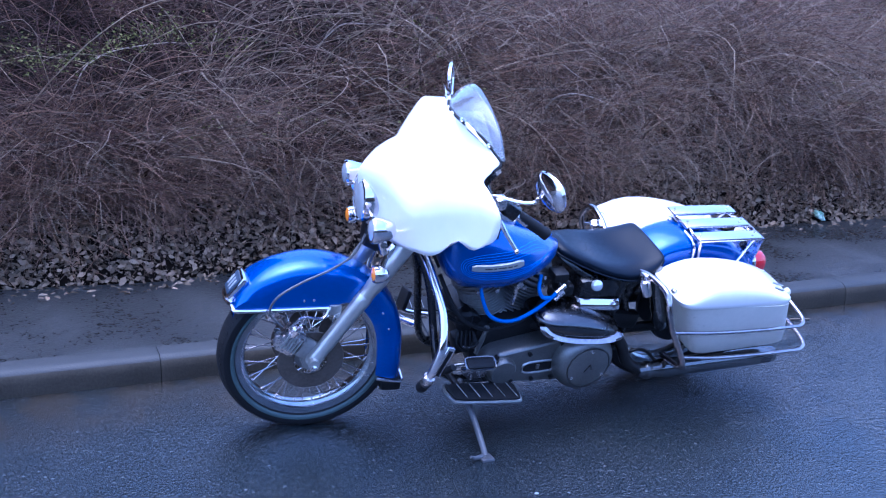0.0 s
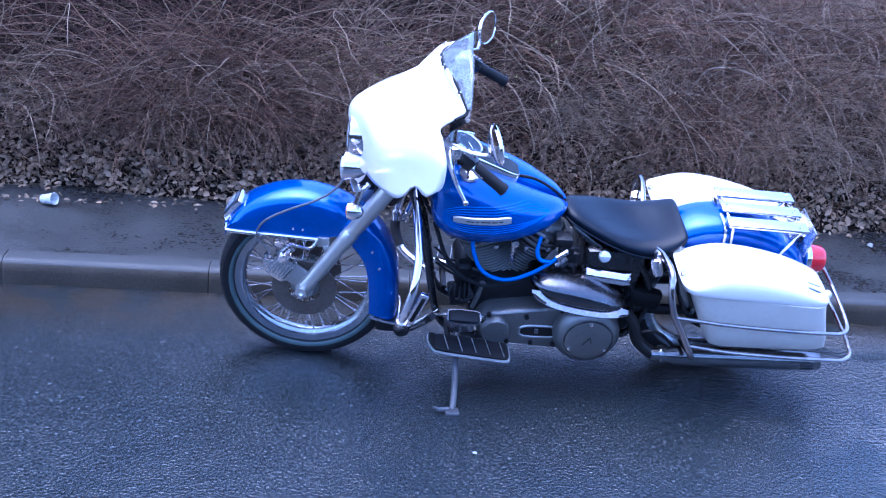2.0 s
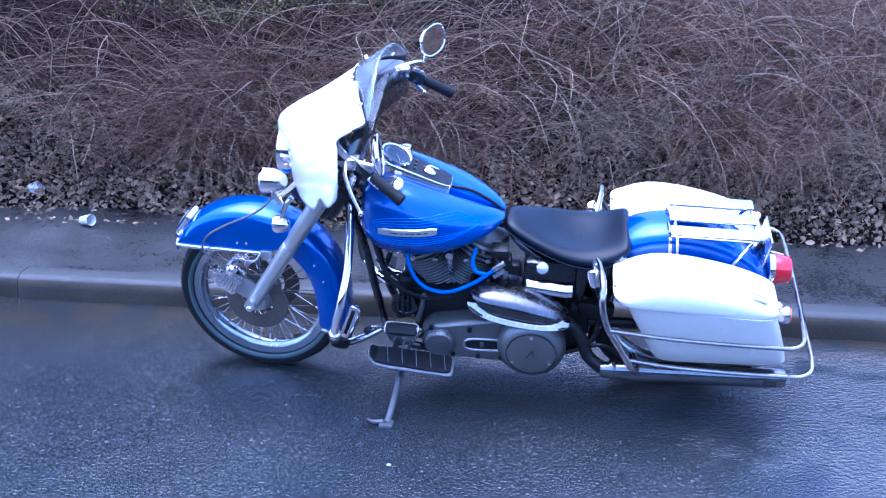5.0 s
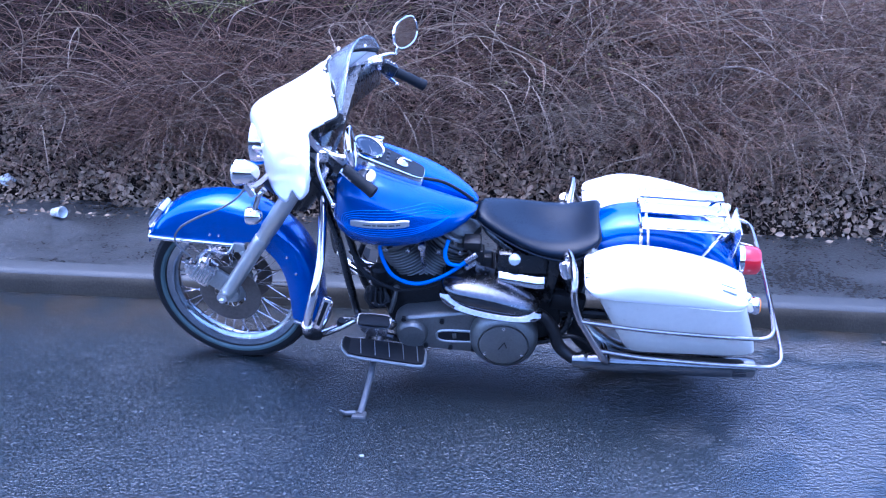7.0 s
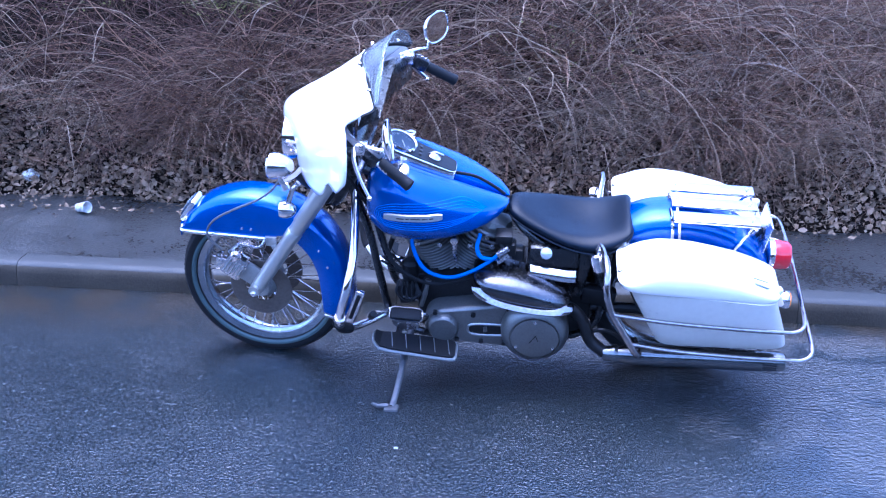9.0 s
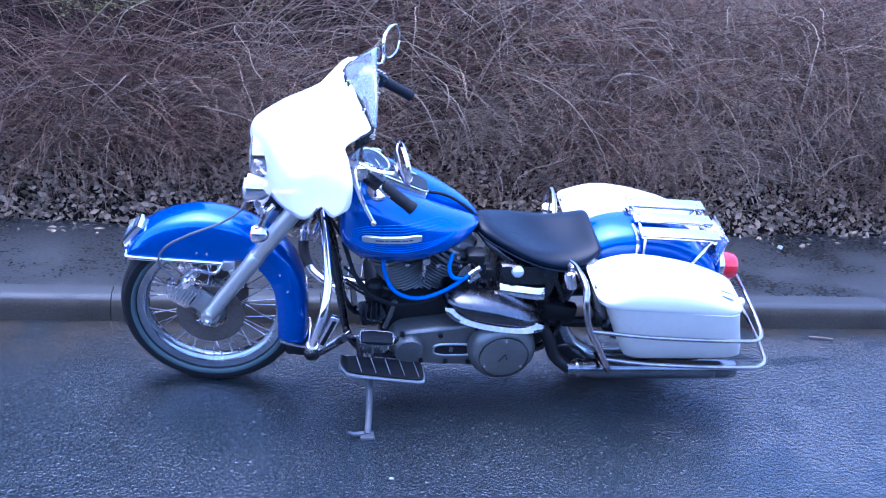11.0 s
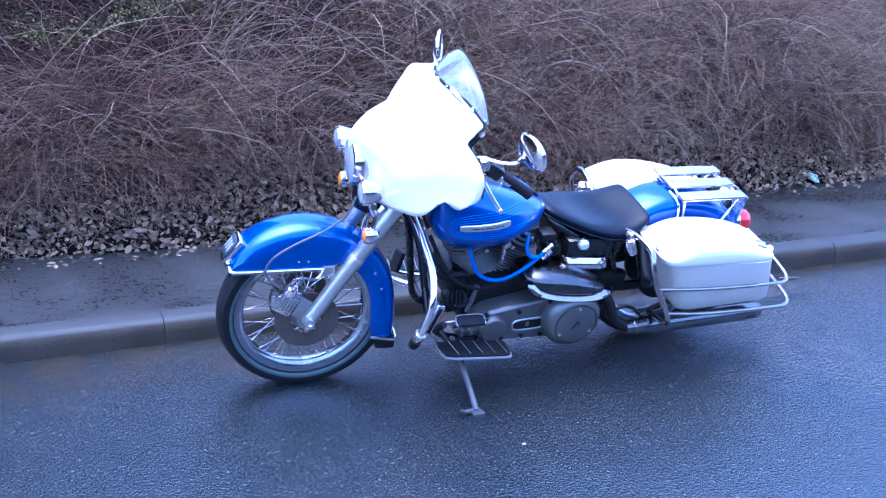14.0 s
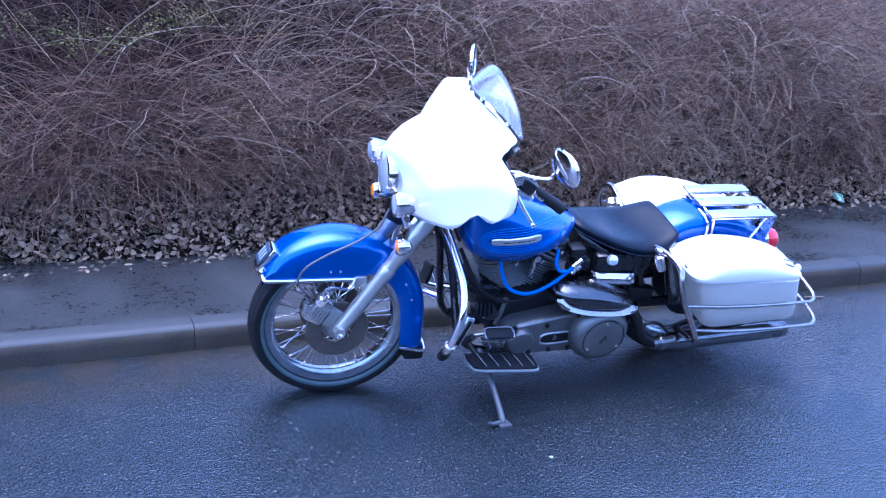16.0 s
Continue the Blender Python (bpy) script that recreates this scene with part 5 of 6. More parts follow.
# panniers, guard rails, rack, rear lamp
def pannier(s, name, label):
    def taper(u, v, most=0.030):
        return v - most * max(0, (u - 0.82) / 0.52) * max(0, (v - 0.12) / 0.25)

    def ring(u0, u1, v0, v1, w0, w1, power=7, most=0.030):
        cu, cv = (u0 + u1) / 2, (v0 + v1) / 2
        return [(u, s * taper(u, v, most), w0 + (w1 - w0) * (u - u0) / (u1 - u0)) for u, v in oval(cu, cv, (u1 - u0) / 2, (v1 - v0) / 2, power, 64)]
    rows = [ring(0.950, 1.360, 0.165, 0.315, 0.352, 0.346, 7, 0.012), ring(0.932, 1.378, 0.148, 0.332, 0.355, 0.349, 7, 0.012), ring(0.922, 1.384, 0.140, 0.342, 0.368, 0.360, 7, 0.012), ring(0.892, 1.372, 0.135, 0.352, 0.43, 0.415, 7, 0.012), ring(0.856, 1.350, 0.132, 0.362, 0.51, 0.478, 7, 0.012), ring(0.826, 1.334, 0.130, 0.368, 0.572, 0.530, 7, 0.012), ring(0.808, 1.324, 0.130, 0.371, 0.622, 0.568, 7, 0.012)]
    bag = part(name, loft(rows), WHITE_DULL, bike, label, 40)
    lip = [ring(0.785, 1.328, 0.126, 0.376, 0.620, 0.566), ring(0.777, 1.333, 0.122, 0.382, 0.626, 0.572), ring(0.776, 1.333, 0.122, 0.383, 0.640, 0.584)]
    u0, u1, v0, v1 = 0.776, 1.333, 0.122, 0.383
    def top(u):
        pts = [(0.76, 0.006), (0.79, 0.014), (0.82, 0.034), (0.86, 0.062), (0.91, 0.083), (0.97, 0.090), (1.02, 0.090), (1.08, 0.084), (1.18, 0.068), (1.26, 0.048), (1.31, 0.030), (1.345, 0.02)]
        for (a, p), (b, q) in zip(pts, pts[1:]):
            if u <= b:
                return p + (q - p) * max(0, u - a) / (b - a)
        return 0.02
    dome = []
    for k in range(1, 13):
        f = math.sin(math.pi / 2 * k / 12.5)
        sc = max(0.03, (1 - f ** 2.9) ** (1 / 2.9))
        cu, cv = (u0 + u1) / 2 - 0.03 * f, (v0 + v1) / 2
        row = []
        for u, v in oval(cu, cv, (u1 - u0) / 2 * sc, (v1 - v0) / 2 * sc, 7 - 3.5 * f, 64):
            row.append((u, s * taper(u, v), 0.640 - 0.056 * (u - u0) / (u1 - u0) + top(u) * f))
        dome.append(row)
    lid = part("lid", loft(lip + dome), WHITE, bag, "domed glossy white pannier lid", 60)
    part("badge", join(*[box((1.258 + k * 0.004, s * (0.303 + k * 0.014), 0.640 - k * 0.014), (0.055, 0.004, 0.010), 0.001, Matrix.Rotation(radians(20), 3, "Y") @ Matrix.Rotation(radians(s * -45), 3, "X")) for k in (0, 1)]), ALLOY, lid, "small grey lettering reduced to bars")
    part("latch", box((0.782, s * 0.29, 0.648), (0.018, 0.026, 0.024), 0.006), CHROME_WORN, bag)
    part("latch", lathe([(0.001, -0.014), (0.013, -0.010), (0.018, 0.0), (0.013, 0.010), (0.001, 0.014)], (1.328, s * 0.292, 0.588), (1, 0, -0.2), 16), WHITE_DULL, bag)
    if s > 0:
        bag.location.z = -0.022
    return bag


pannier(-1, "pannier", "white hard pannier with a domed lid and chrome rails")
pannier(1, "pannier", "white hard pannier with a domed lid and chrome rails")


def rails():
    for s in (-1, 1):
        up = curve([(0.712, s * 0.12, 0.640), (0.726, s * 0.21, 0.664), (0.736, s * 0.31, 0.660), (0.737, s * 0.360, 0.600), (0.755, s * 0.378, 0.535), (0.80, s * 0.388, 0.455), (0.848, s * 0.385, 0.365), (0.868, s * 0.345, 0.318), (0.858, s * 0.24, 0.300)], 6)
        g = part("pannier_guard", tube(up, 0.0125, 12), CHROME_BAR, bike, "chrome tubular pannier guard rail")
        # the rails turn round the back of the pannier and run on across the rear
        hi = curve([(0.765, s * 0.385, 0.526), (0.95, s * 0.392, 0.508), (1.15, s * 0.384, 0.488), (1.345, s * 0.368, 0.468), (1.396, s * 0.360, 0.465), (1.424, s * 0.335, 0.468), (1.434, s * 0.28, 0.474), (1.434, s * 0.14, 0.488), (1.434, 0, 0.492)], 6)
        lo = curve([(0.836, s * 0.382, 0.396), (0.98, s * 0.392, 0.382), (1.18, s * 0.386, 0.364), (1.39, s * 0.372, 0.346), (1.438, s * 0.364, 0.344), (1.468, s * 0.338, 0.348), (1.476, s * 0.28, 0.358), (1.474, s * 0.14, 0.370), (1.474, 0, 0.372)], 6)
        part("rail", tube(hi, 0.0076, 10), CHROME_BAR, g)
        part("rail", tube(lo, 0.0076, 10), CHROME_BAR, g)
        part("clamp", lathe([(0.016, -0.02), (0.018, -0.015), (0.018, 0.015), (0.016, 0.02)], (0.718, s * 0.185, 0.650), (0.1, s, 0.2), 14), CHROME_WORN, g)
        part("reflector", lathe([(0.018, -0.028), (0.021, -0.02), (0.021, 0.03), (0.015, 0.036)], (0.708, s * 0.218, 0.618), (-0.25, -s * 0.35, 0.9), 16), CHROME, g, "chrome bullet end of the guard")
    # luggage rack with three flat bars
    rack = part("luggage_rack", join(*[tube(curve(p, 5), 0.006, 8) for p in ([(0.985, -0.09, 0.727), (0.988, -0.106, 0.74), (0.995, -0.112, 0.66)], [(0.985, 0.09, 0.727), (0.988, 0.106, 0.74), (0.995, 0.112, 0.66)], [(1.262, -0.10, 0.724), (1.235, -0.11, 0.70), (1.185, -0.112, 0.615)], [(1.262, 0.10, 0.724), (1.235, 0.11, 0.70), (1.185, 0.112, 0.615)], [(0.99, -0.11, 0.722), (0.985, 0, 0.744), (0.99, 0.11, 0.722)], [(1.255, -0.12, 0.722), (1.26, 0, 0.727), (1.255, 0.12, 0.722)], [(0.985, 0, 0.744), (1.12, 0, 0.736), (1.26, 0, 0.727)])]), CHROME, bike, "chrome rear luggage rack with three flat bars")
    for v in (-0.098, 0.0, 0.098):
        part("slat", box((1.118, v, 0.744), (0.305, 0.060, 0.014), 0.005, Matrix.Rotation(radians(2.5), 3, "Y")), CHROME, rack)
    for v in (-0.098, 0.0, 0.098):
        for u in (0.985, 1.245):
            part("slat_bolt", lathe([(0.005, 0), (0.0045, 0.004), (0.001, 0.005)], (u, v, 0.756 - (u - 1.118) * 0.044), (0, 0, 1), 10), CHROME_WORN, rack)
    # rear lamp and plate
    lamp = part("rear_lamp", lathe([(0.045, -0.02), (0.055, -0.015), (0.057, 0.0), (0.055, 0.004)], (1.350, 0, 0.535), (0.93, 0, -0.05), 28), CHROME, bike, "round red rear lamp in a chrome housing")
    part("lens", lathe([(0.054, 0.003), (0.055, 0.02), (0.052, 0.052), (0.044, 0.064), (0.001, 0.068)], (1.350, 0, 0.535), (0.93, 0, -0.05), 28), RED, lamp, "red plastic lens")
    part("plate_bracket", tube(curve([(1.27, 0, 0.60), (1.290, 0, 0.625), (1.303, 0, 0.648)], 5), 0.010, 8), BLACK, bike)
    plate = part("number_plate", box((1.310, 0, 0.652), (0.006, 0.17, 0.110), 0.002, Matrix.Rotation(radians(12), 3, "Y")), CHROME_WORN, bike, "number plate with its marks blanked")
    part("plate_bar", box((1.3150, 0, 0.653), (0.003, 0.13, 0.05), 0.001, Matrix.Rotation(radians(12), 3, "Y")), INK, plate)
    for s in (-1, 1):
        part("plate_bolt", lathe([(0.006, 0), (0.005, 0.006)], (1.320, s * 0.06, 0.682), (0.97, 0, -0.2), 8), CHROME, plate)
        ind = part("turn_signal", lathe([(0.006, -0.045), (0.022, -0.04), (0.031, -0.02), (0.034, 0.0), (0.032, 0.01)], (1.400, s * 0.125, 0.425), (1, 0, 0), 20), CHROME, bike, "chrome rear turn signal")
        part("lens", lathe([(0.031, 0.008), (0.026, 0.016), (0.001, 0.022)], (1.400, s * 0.125, 0.425), (1, 0, 0), 20), AMBER, ind)
        part("stem", tube([(1.385, s * 0.12, 0.425), (1.36, s * 0.06, 0.43)], 0.009, 8), CHROME, ind)


rails()


# ---- plants on the bank ----
rng = np.random.default_rng(7)


def stuff(name, verts, faces, material, label, category):
    me = bpy.data.meshes.new(name)
    me.from_pydata(verts.reshape(-1, 3).tolist(), [], faces.tolist())
    for p in me.polygons:
        p.use_smooth = True
    me.materials.append(material)
    return tagged(new(name, me), label, category, kind="stuff")


def roots(n, x0, x1, y0, y1, lean=1.0):
    x = rng.uniform(x0, x1, n)
    y = outer(y0 + (y1 - y0) * rng.uniform(0, 1, n) ** lean)
    x = np.where(x > bank_end(y), rng.uniform(x0, min(x1, 4.0), n), x)
    z = np.array([bank_height(a, b) for a, b in zip(x, y)])
    return np.stack([x, y, z], 1)


def stems(p0, length, steps, r0, up0, droop, wander, sides=3, heading=None):
    """Arching stems from their roots, drooping towards the road."""
    n = len(p0)
    az = rng.normal(-math.pi / 2, 1.1, n) + rng.choice([0, math.pi], n, p=[0.8, 0.2])
    if heading is not None:
        az = heading
    el = rng.uniform(*up0, n)
    bend = rng.uniform(*droop, n) / steps
    twist = rng.normal(0, wander, n) / steps
    seg = (length / steps)[:, None]
    p, line = p0.copy(), [p0.copy()]
    for i in range(steps):
        d = np.stack([np.cos(el) * np.cos(az), np.cos(el) * np.sin(az), np.sin(el)], 1)
        p = p + d * seg
        line.append(p.copy())
        el = np.maximum(el - bend * (0.6 + 0.8 * i / steps) + rng.normal(0, 0.10, n), -1.35)
        az = az + twist + rng.normal(0, 0.14, n)
    line = np.stack(line, 1)
    # stems that would reach over the path stay shorter
    reach = np.minimum((p0[:, 1] - 1.66) / np.maximum(p0[:, 1] - line[:, :, 1].min(axis=1), 1e-3), (p0[:, 2] - 0.14) / np.maximum(p0[:, 2] - line[:, :, 2].min(axis=1), 1e-3))
    reach = np.clip(reach, 0, 1)[:, None, None]
    line = p0[:, None, :] + (line - p0[:, None, :]) * reach
    clear = reach[:, 0, 0] > 0.25
    line, r0 = line[clear], r0[clear]
    n = len(line)
    d = np.gradient(line, axis=1)
    d /= np.linalg.norm(d, axis=2, keepdims=True)
    a = np.cross(d, np.array([0.31, 0.22, 0.93]))
    a /= np.linalg.norm(a, axis=2, keepdims=True) + 1e-9
    b = np.cross(d, a)
    taper = (1 - 0.72 * np.linspace(0, 1, steps + 1))[None, :, None] * r0[:, None, None]
    rings = [line + taper * (a * math.cos(w) + b * math.sin(w)) for w in (2 * math.pi * k / sides for k in range(sides))]
    verts = np.stack(rings, 2)
    base = (np.arange(n) * (steps + 1) * sides)[:, None, None]
    i, j = np.arange(steps)[None, :, None] * sides, np.arange(sides)[None, None, :]
    k = (j + 1) % sides
    faces = np.stack([base + i + j, base + i + k, base + i + sides + k, base + i + sides + j], 3).reshape(-1, 4)
    return verts, faces, line


def thicket(n, x0, x1, y0, y1, lean):
    """Roots, thinned in the dark hollow high on the bank."""
    p = roots(n, x0, x1, y0, y1, lean)
    hollow = np.clip((p[:, 1] - 2.04 - 0.24 * np.maximum(p[:, 0] + 1.4, 0)) * 3.0, 0, 0.88)
    hollow = np.where(p[:, 0] > 1.6, hollow * 0.5, np.where((p[:, 0] < -0.9) & (p[:, 1] > 2.35), 0.96, hollow))
    patchy = np.clip(np.array([0.55 + 1.7 * noise.noise(Vector((x * 1.15, y * 1.15, 31))) for x, y, z in p]), 0.12, 1)
    return p[(rng.uniform(0, 1, n) > hollow) & (rng.uniform(0, 1, n) < patchy)]


# loose tangle, then clumps whose stems arch the same way
p = thicket(11000, -5.0, 7.5, 2.0, 5.0, 1.5)
n = len(p)
v, f, loose = stems(p, rng.gamma(4.0, 0.18, n) + 0.12, 9, rng.uniform(0.0015, 0.0040, n), (-0.2, 1.0), (0.4, 2.0), 0.8)
stuff("brambles", v, f, STEM_TAN, "tangle of dry grey-brown bramble stems over the bank", "brambles")
crowns = thicket(620, -5.0, 7.5, 2.06, 5.0, 1.5)
for material, label in ((STEM, "clumps of arching red-brown bramble stems"), (STEM_TAN, "clumps of arching grey-brown bramble stems")):
    n = 5600
    k = rng.integers(0, len(crowns), n)
    face = rng.choice([-0.55, -2.6], len(crowns)) + rng.normal(0, 0.45, len(crowns))
    size = rng.uniform(0.6, 1.4, len(crowns))
    p = crowns[k] + rng.normal(0, 0.075, (n, 3)) * np.array([1.5, 0.6, 0.4])
    v, f, lines = stems(p, (rng.gamma(5.0, 0.16, n) + 0.2) * size[k], 10, 0.0012 + 0.0028 * rng.uniform(0, 1, n) ** 2, (0.0, 1.0), (0.7, 2.1), 0.5, heading=face[k] + rng.normal(0, 0.36, n))
    stuff("brambles", v, f, material, label, "brambles")
# stems in the hollow, coloured dark to stand for its shade
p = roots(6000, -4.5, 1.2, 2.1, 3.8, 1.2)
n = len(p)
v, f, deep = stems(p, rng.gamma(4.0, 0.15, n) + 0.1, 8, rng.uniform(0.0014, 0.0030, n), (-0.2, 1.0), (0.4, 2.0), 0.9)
stuff("hollow_stems", v, f, STEM_SHADED, "stems in the hollow of the bank, its shade put in their dark colour", "brambles")
# short drooping shoots down to the leaf drift
n = 6500
p = roots(n, -5.0, 7.5, 1.90, 2.6, 1.0)
p = p[rng.uniform(0, 1, n) < np.where(p[:, 0] > 0.2, 1.0, 0.5) * np.where((p[:, 0] < 0) & (p[:, 1] > 2.2), 0.4, 1.0)]
n = len(p)
v, f, low = stems(p, rng.uniform(0.15, 0.55, n), 7, rng.uniform(0.0012, 0.0026, n), (0.0, 1.2), (0.4, 2.2), 0.9)
stuff("shoots", v, f, STEM_TAN, "thin drooping brown shoots low on the bank", "shoots")
# fill twigs take the shade-darkened stem colour to deepen the background
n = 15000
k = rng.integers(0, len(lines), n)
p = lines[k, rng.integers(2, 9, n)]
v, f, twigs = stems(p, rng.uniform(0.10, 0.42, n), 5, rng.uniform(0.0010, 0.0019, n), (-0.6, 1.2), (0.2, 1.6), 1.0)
stuff("twigs", v, f, STEM_SHADED, "thin brown twigs among the brambles, coloured dark as shaded fill", "twigs")
p = np.concatenate([thicket(650, -5.5, 8.0, 2.1, 5.5, 1.4), roots(1300, 1.6, 7.5, 2.05, 3.4, 1.2)])
n = len(p)
v, f, pale = stems(p, rng.gamma(5.0, 0.19, n) + 0.25, 12, rng.uniform(0.0012, 0.0025, n), (0.2, 1.1), (0.8, 2.4), 0.9, heading=rng.choice([-0.45, -2.7], n, p=[0.62, 0.38]) + rng.normal(0, 0.4, n))
stuff("dead_stems", v, f, STEM_PALE, "pale dead arching stems on the bank", "stems")
# pale fans of fine stems, each from one crown
fans = np.concatenate([roots(46, -4.0, 1.6, 2.02, 2.3, 1.2), roots(60, 1.6, 7.0, 2.02, 3.2, 1.2)])
k = np.repeat(np.arange(len(fans)), 26)
n = len(k)
face = rng.choice([-0.7, -2.4], len(fans)) + rng.normal(0, 0.4, len(fans))
size = rng.uniform(0.7, 1.3, len(fans))
p = fans[k] + rng.normal(0, 0.035, (n, 3)) * np.array([1.4, 0.6, 0.3]) + np.array([0, -0.05, 0.03])
v, f, fan = stems(p, rng.uniform(0.30, 0.75, n) * size[k], 9, rng.uniform(0.0011, 0.0021, n), (0.35, 1.15), (0.9, 2.0), 0.5, heading=face[k] + rng.normal(0, 0.5, n))
stuff("stem_fans", v, f, STEM_STRAW, "fans of fine straw-coloured dead stems", "stems")


def leaves(points, size, flat):
    """Small bent leaves at the points; flat: 1 lies, 0 any way."""
    n = len(points)
    a = rng.uniform(0, 2 * math.pi, n)
    u = np.stack([np.cos(a), np.sin(a), rng.normal(0, 0.5, n) * (1.4 - flat)], 1)
    u /= np.linalg.norm(u, axis=1, keepdims=True)
    up = rng.normal(0, 1, (n, 3)) * (1.15 - flat) + np.array([0, -0.25, 1.0]) * flat
    w = np.cross(up, u)
    w /= np.linalg.norm(w, axis=1, keepdims=True) + 1e-9
    nrm = np.cross(u, w)
    s = size[:, None]
    curl = rng.uniform(0.05, 0.45, n)[:, None]
    verts = np.stack([points - u * s, points - u * s * 0.25 - w * s * 0.55 + nrm * s * curl, points + nrm * s * 0.08, points - u * s * 0.25 + w * s * 0.55 + nrm * s * curl,
                      points + u * s * 0.45 - w * s * 0.42 + nrm * s * curl * 0.8, points + u * s + nrm * s * curl * 0.7, points + u * s * 0.45 + w * s * 0.42 + nrm * s * curl * 0.8], 1)
    base = (np.arange(n) * 7)[:, None]
    tri = np.array([[0, 1, 2, 2], [0, 2, 3, 3], [1, 4, 2, 2], [2, 6, 3, 3], [2, 4, 5, 5], [2, 5, 6, 6]])
    faces = (base[:, :, None] + tri[None]).reshape(-1, 4)[:, :3]
    return verts, faces


n = 70000
foot = roots(n, -5.0, 7.0, 1.60, 2.25, 1.0)
thin = rng.uniform(0, 1, n) < np.clip((foot[:, 1] - 1.645) * 4.2, 0.0008, 1) * np.clip((2.25 - foot[:, 1]) * 4, 0, 1) * np.where(foot[:, 0] > 0.2, 0.8, 1.0) * (foot[:, 1] > 1.60)
foot = foot[thin]
n = len(foot)
foot[:, 2] += rng.uniform(0.004, 0.075, n) * np.clip((foot[:, 1] - 1.60) * 3, 0.12, 1)
v, f = leaves(foot, 0.007 + 0.022 * rng.uniform(0, 1, n) ** 1.6, 0.35)
stuff("leaf_litter", v, f, LITTER, "drift of dead brown leaves along the foot of the bank", "leaves")
n = 16000
bits = roots(n, -5.0, 7.0, 1.15, 2.15, 0.8)
bits[:, 2] += 0.003
bits = bits[rng.uniform(0, 1, n) < np.clip((bits[:, 1] - 1.0) * 1.5, 0, 1) ** 2]
v, f = leaves(bits, rng.uniform(0.003, 0.010, len(bits)), 0.8)
stuff("leaf_crumbs", v, f, CRUMB, "dark crumbs of leaf and soil strewn over the path", "debris")
n = 500
up = roots(n, 0.3, 7.5, 2.3, 4.5, 1.3)
up[:, 2] += rng.uniform(0.0, 0.12, n)
v, f = leaves(up, rng.uniform(0.012, 0.034, n), 0.4)
stuff("scattered_leaves", v, f, LITTER, "dead leaves caught among the bramble stems", "leaves")
n = 26000
green = lines[rng.integers(0, len(lines), n), rng.integers(3, 9, n)] + rng.normal(0, 0.03, (n, 3))
keep = np.array([noise.noise(Vector((a * 0.9, c * 0.9, 20))) > 0.02 + 0.14 * (a > 1) and 0.75 < c < 1.7 for a, b, c in green])
v, f = leaves(green[keep], rng.uniform(0.004, 0.010, int(keep.sum())), 0.3)
stuff("green_leaves", v, f, GREENLEAF, "sparse small green bramble leaves", "leaves")
# a yellow-green drift of leaves that still hangs over the dark hollow
n = 1500
drift = np.stack([rng.normal(-1.0, 0.45, n), rng.normal(2.22, 0.08, n), np.zeros(n)], 1)
drift[:, 2] = 1.16 + 0.06 * (drift[:, 0] + 1.0) + 0.05 * np.sin(drift[:, 0] * 7) + rng.normal(0, 0.045, n)
v, f = leaves(drift, rng.uniform(0.004, 0.010, n), 0.3)
stuff("hanging_leaves", v, f, GREENLEAF, "drift of small yellow-green leaves caught in the stems", "leaves")


# ---- litter along the foot of the bank, a pebble on the road ----
PAPER = mat("soiled_white_paper", (0.62, 0.62, 0.60), 0.7, vary=0.15, grain=60, bump=0.3)
STONE_PALE = mat("pale_stone", (0.34, 0.34, 0.33), 0.6, vary=0.2, grain=200)
FOIL = mat("green_printed_foil", (0.10, 0.38, 0.16), 0.3, vary=0.2, grain=40, second=(0.75, 0.80, 0.75))
TAN = mat("tan_dry_leaf", (0.32, 0.17, 0.07), 0.6, vary=0.3, grain=60)
CLOUDY = mat("cloudy_plastic", (0.68, 0.68, 0.66), 0.3, vary=0.12, grain=40, coat=0.3)


def crumple(name, x, y, size, material, label, category, seed):
    """A creased ball of sheet, flattened where it lies."""
    bm = bmesh.new()
    bmesh.ops.create_icosphere(bm, subdivisions=3, radius=1)
    for v in bm.verts:
        d = v.co.copy()
        k = 1 + 0.55 * noise.noise(d * 1.7 + Vector((seed, 0, 0))) + 0.30 * abs(noise.noise(d * 4.1 + Vector((0, seed, 0))))
        v.co = Vector((d.x * size[0], d.y * size[1], max(-0.4, d.z) * size[2])) * k
    me = bpy.data.meshes.new(name)
    bm.to_mesh(me)
    bm.free()
    me.materials.append(material)
    ob = tagged(new(name, me), label, category)
    ob.matrix_world = pose(x, y, bank_height(x, y) + size[2] * 0.5, 30, 0, seed * 40)


crumple("paper_scrap", -2.22, 1.965, (0.042, 0.030, 0.026), PAPER, "crumpled white paper among dead leaves on the bank", "paper", 1)
crumple("snack_wrapper", 3.19, 1.86, (0.055, 0.035, 0.030), FOIL, "crumpled green and white foil wrapper at the bank's foot", "wrapper", 2)
crumple("dry_leaf", 3.66, 2.03, (0.050, 0.040, 0.014), TAN, "large curled orange-tan dead leaf on the bank", "leaf", 3)
me = mesh("plastic_cup", lathe([(0.001, 0.0), (0.026, 0.0), (0.028, 0.004), (0.036, 0.090), (0.0375, 0.092), (0.036, 0.094), (0.034, 0.090), (0.026, 0.006), (0.001, 0.005)], (0, 0, 0), (0, 0, 1), 28), CLOUDY)
cup = tagged(new("plastic_cup", me), "discarded cloudy white plastic cup lying in dead leaves", "cup")
cup.matrix_world = pose(-1.84, 1.635, bank_height(-1.84, 1.635) + 0.035, 78, 0, 60) @ Matrix.Scale(0.8, 4)
bm = bmesh.new()
bmesh.ops.create_icosphere(bm, subdivisions=2, radius=1)
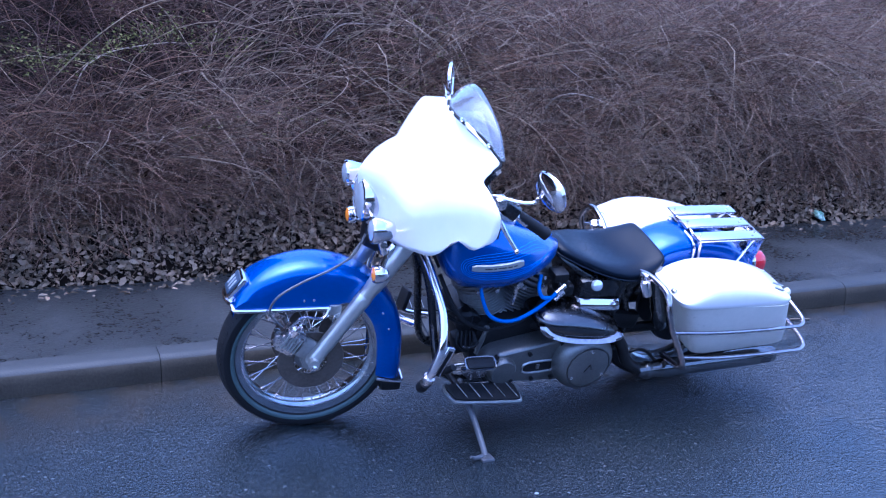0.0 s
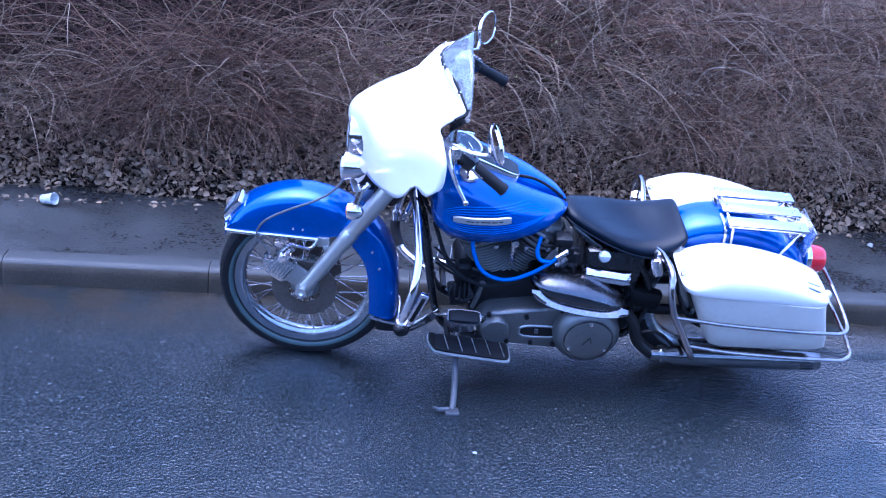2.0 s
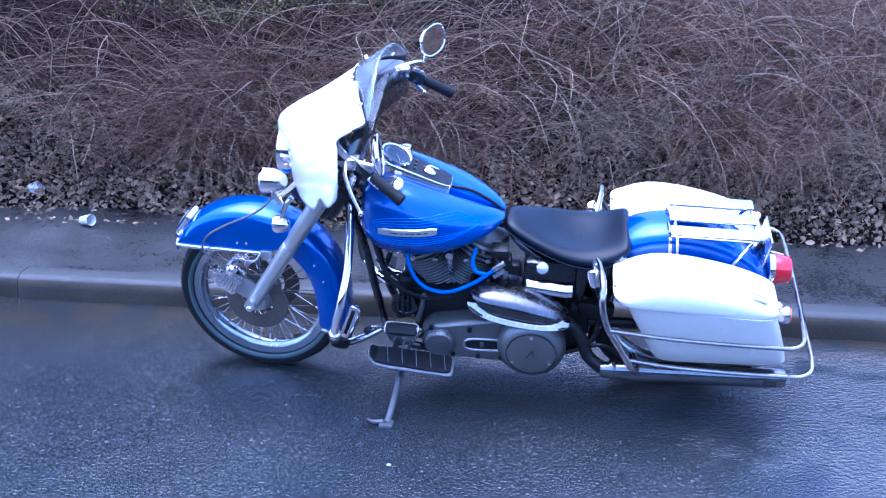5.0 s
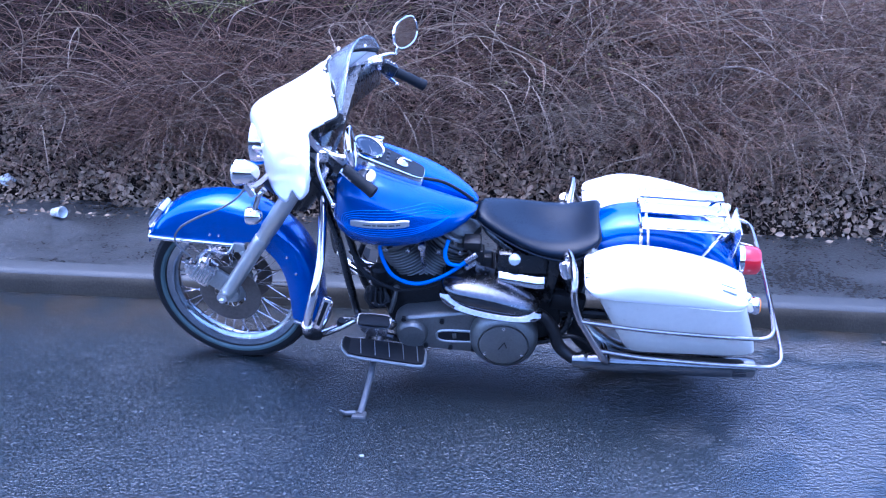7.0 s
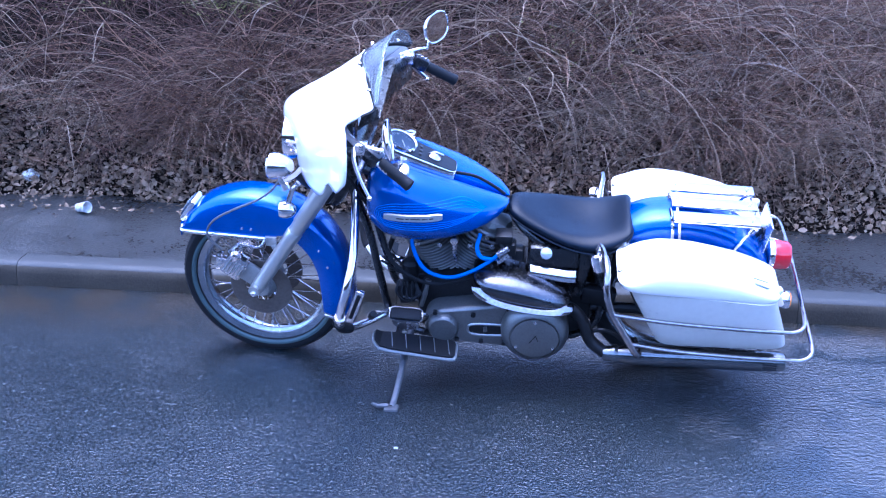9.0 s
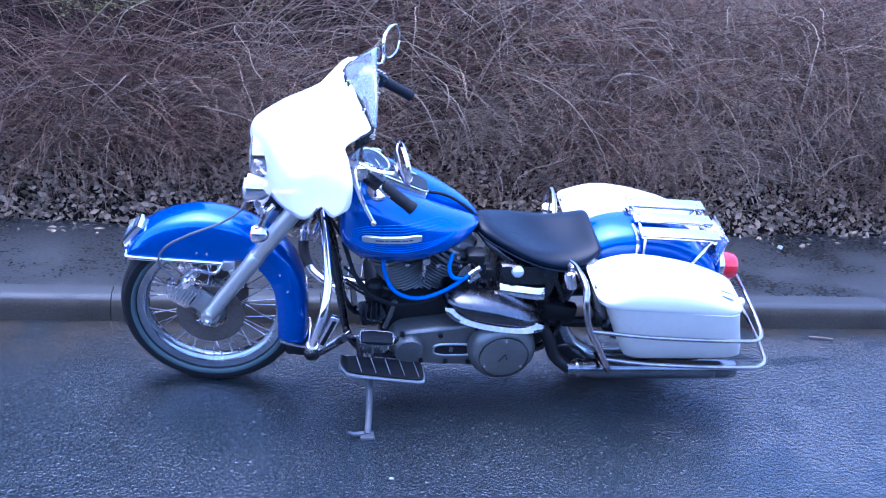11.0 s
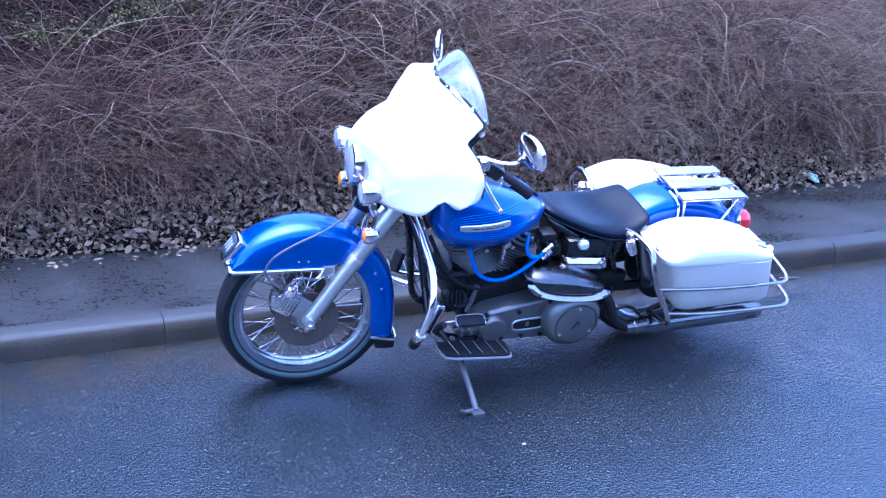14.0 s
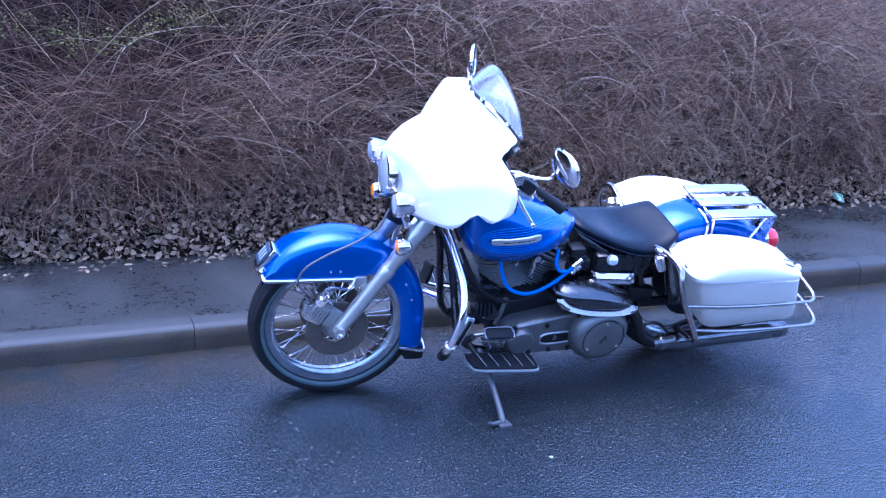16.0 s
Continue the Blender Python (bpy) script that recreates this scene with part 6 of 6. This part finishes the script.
for v in bm.verts:
    v.co = Vector((v.co.x * 0.009, v.co.y * 0.006, v.co.z * 0.004)) * (1 + 0.4 * noise.noise(v.co * 1.5))
me = bpy.data.meshes.new("pebble")
bm.to_mesh(me)
bm.free()
me.materials.append(STONE_PALE)
peb = tagged(new("pebble", me), "small white pebble lying on the wet road", "pebble")
peb.matrix_world = pose(0.048, -0.515, 0.004, 0, 0, 20)
for x, y, size in ((2.32, 1.62, 0.016), (2.15, 1.74, 0.014), (2.33, 1.74, 0.022), (2.12, 1.45, 0.010), (-0.94, 1.33, 0.016), (1.35, 1.70, 0.012), (-1.20, 1.52, 0.012)):
    crumple("stone", x, y, (size, size * 0.7, size * 0.5), STONE_PALE, "small pale stone at the foot of the bank", "stone", x * 3)
stick = new("twig", mesh("twig", tube(curve([(2.045, 0.655, 0.006), (2.085, 0.642, 0.008), (2.115, 0.638, 0.007), (2.145, 0.630, 0.006)], 5), [0.0050 - 0.00012 * k for k in range(16)], 6), STEM_PALE))
tagged(stick, "short pale dry twig lying in the gutter", "twig")


# single bleached canes that arch out over the tangle
def cane(points, r):
    line = curve([(x, y + 0.0419 * z + 0.001, z - 0.0419 * (y + 0.4)) for x, y, z in points], 6)
    me = mesh("bramble_cane", tube(line, [r * (1 - 0.6 * k / (len(line) - 1)) for k in range(len(line))], 6), CANE)
    tagged(new("bramble_cane", me), "long bleached bramble cane arching over the bank", "bramble", group="bleached canes")


cane([(1.46, 2.34, 0.72), (1.50, 2.20, 0.92), (1.58, 2.14, 0.97), (1.73, 2.13, 0.95), (1.88, 2.07, 0.87), (1.99, 2.00, 0.76), (2.08, 1.94, 0.64), (2.16, 1.90, 0.50)], 0.0055)
cane([(-1.12, 2.32, 0.95), (-1.05, 2.26, 1.13), (-0.98, 2.29, 1.19), (-0.87, 2.33, 1.23), (-0.64, 2.36, 1.26), (-0.48, 2.42, 1.25)], 0.0040)
cane([(0.22, 2.55, 1.20), (0.34, 2.49, 1.33), (0.49, 2.49, 1.34), (0.66, 2.50, 1.33), (0.86, 2.49, 1.32), (0.98, 2.47, 1.28)], 0.0045)
cane([(1.59, 2.36, 0.95), (1.56, 2.30, 1.14), (1.67, 2.23, 1.07), (1.74, 2.16, 1.00), (1.79, 2.11, 0.93)], 0.0030)

# stouter dry stems that stand out of the thinner growth
p = np.concatenate([roots(160, -4.0, -0.4, 2.05, 2.5, 1.3), roots(420, -0.4, 1.6, 2.1, 3.4, 1.3), roots(800, 1.6, 7.5, 2.05, 3.4, 1.2)])
n = len(p)
v, f, stout = stems(p, rng.gamma(5.0, 0.17, n) + 0.2, 12, 0.0022 + 0.0032 * rng.uniform(0, 1, n) ** 1.5, (0.1, 1.1), (0.8, 2.4), 0.9, heading=rng.choice([-0.45, -2.7], n, p=[0.62, 0.38]) + rng.normal(0, 0.5, n))
stuff("dry_stems", v, f, STEM_STRAW, "stouter dry tan stems arching from the bank", "stems")
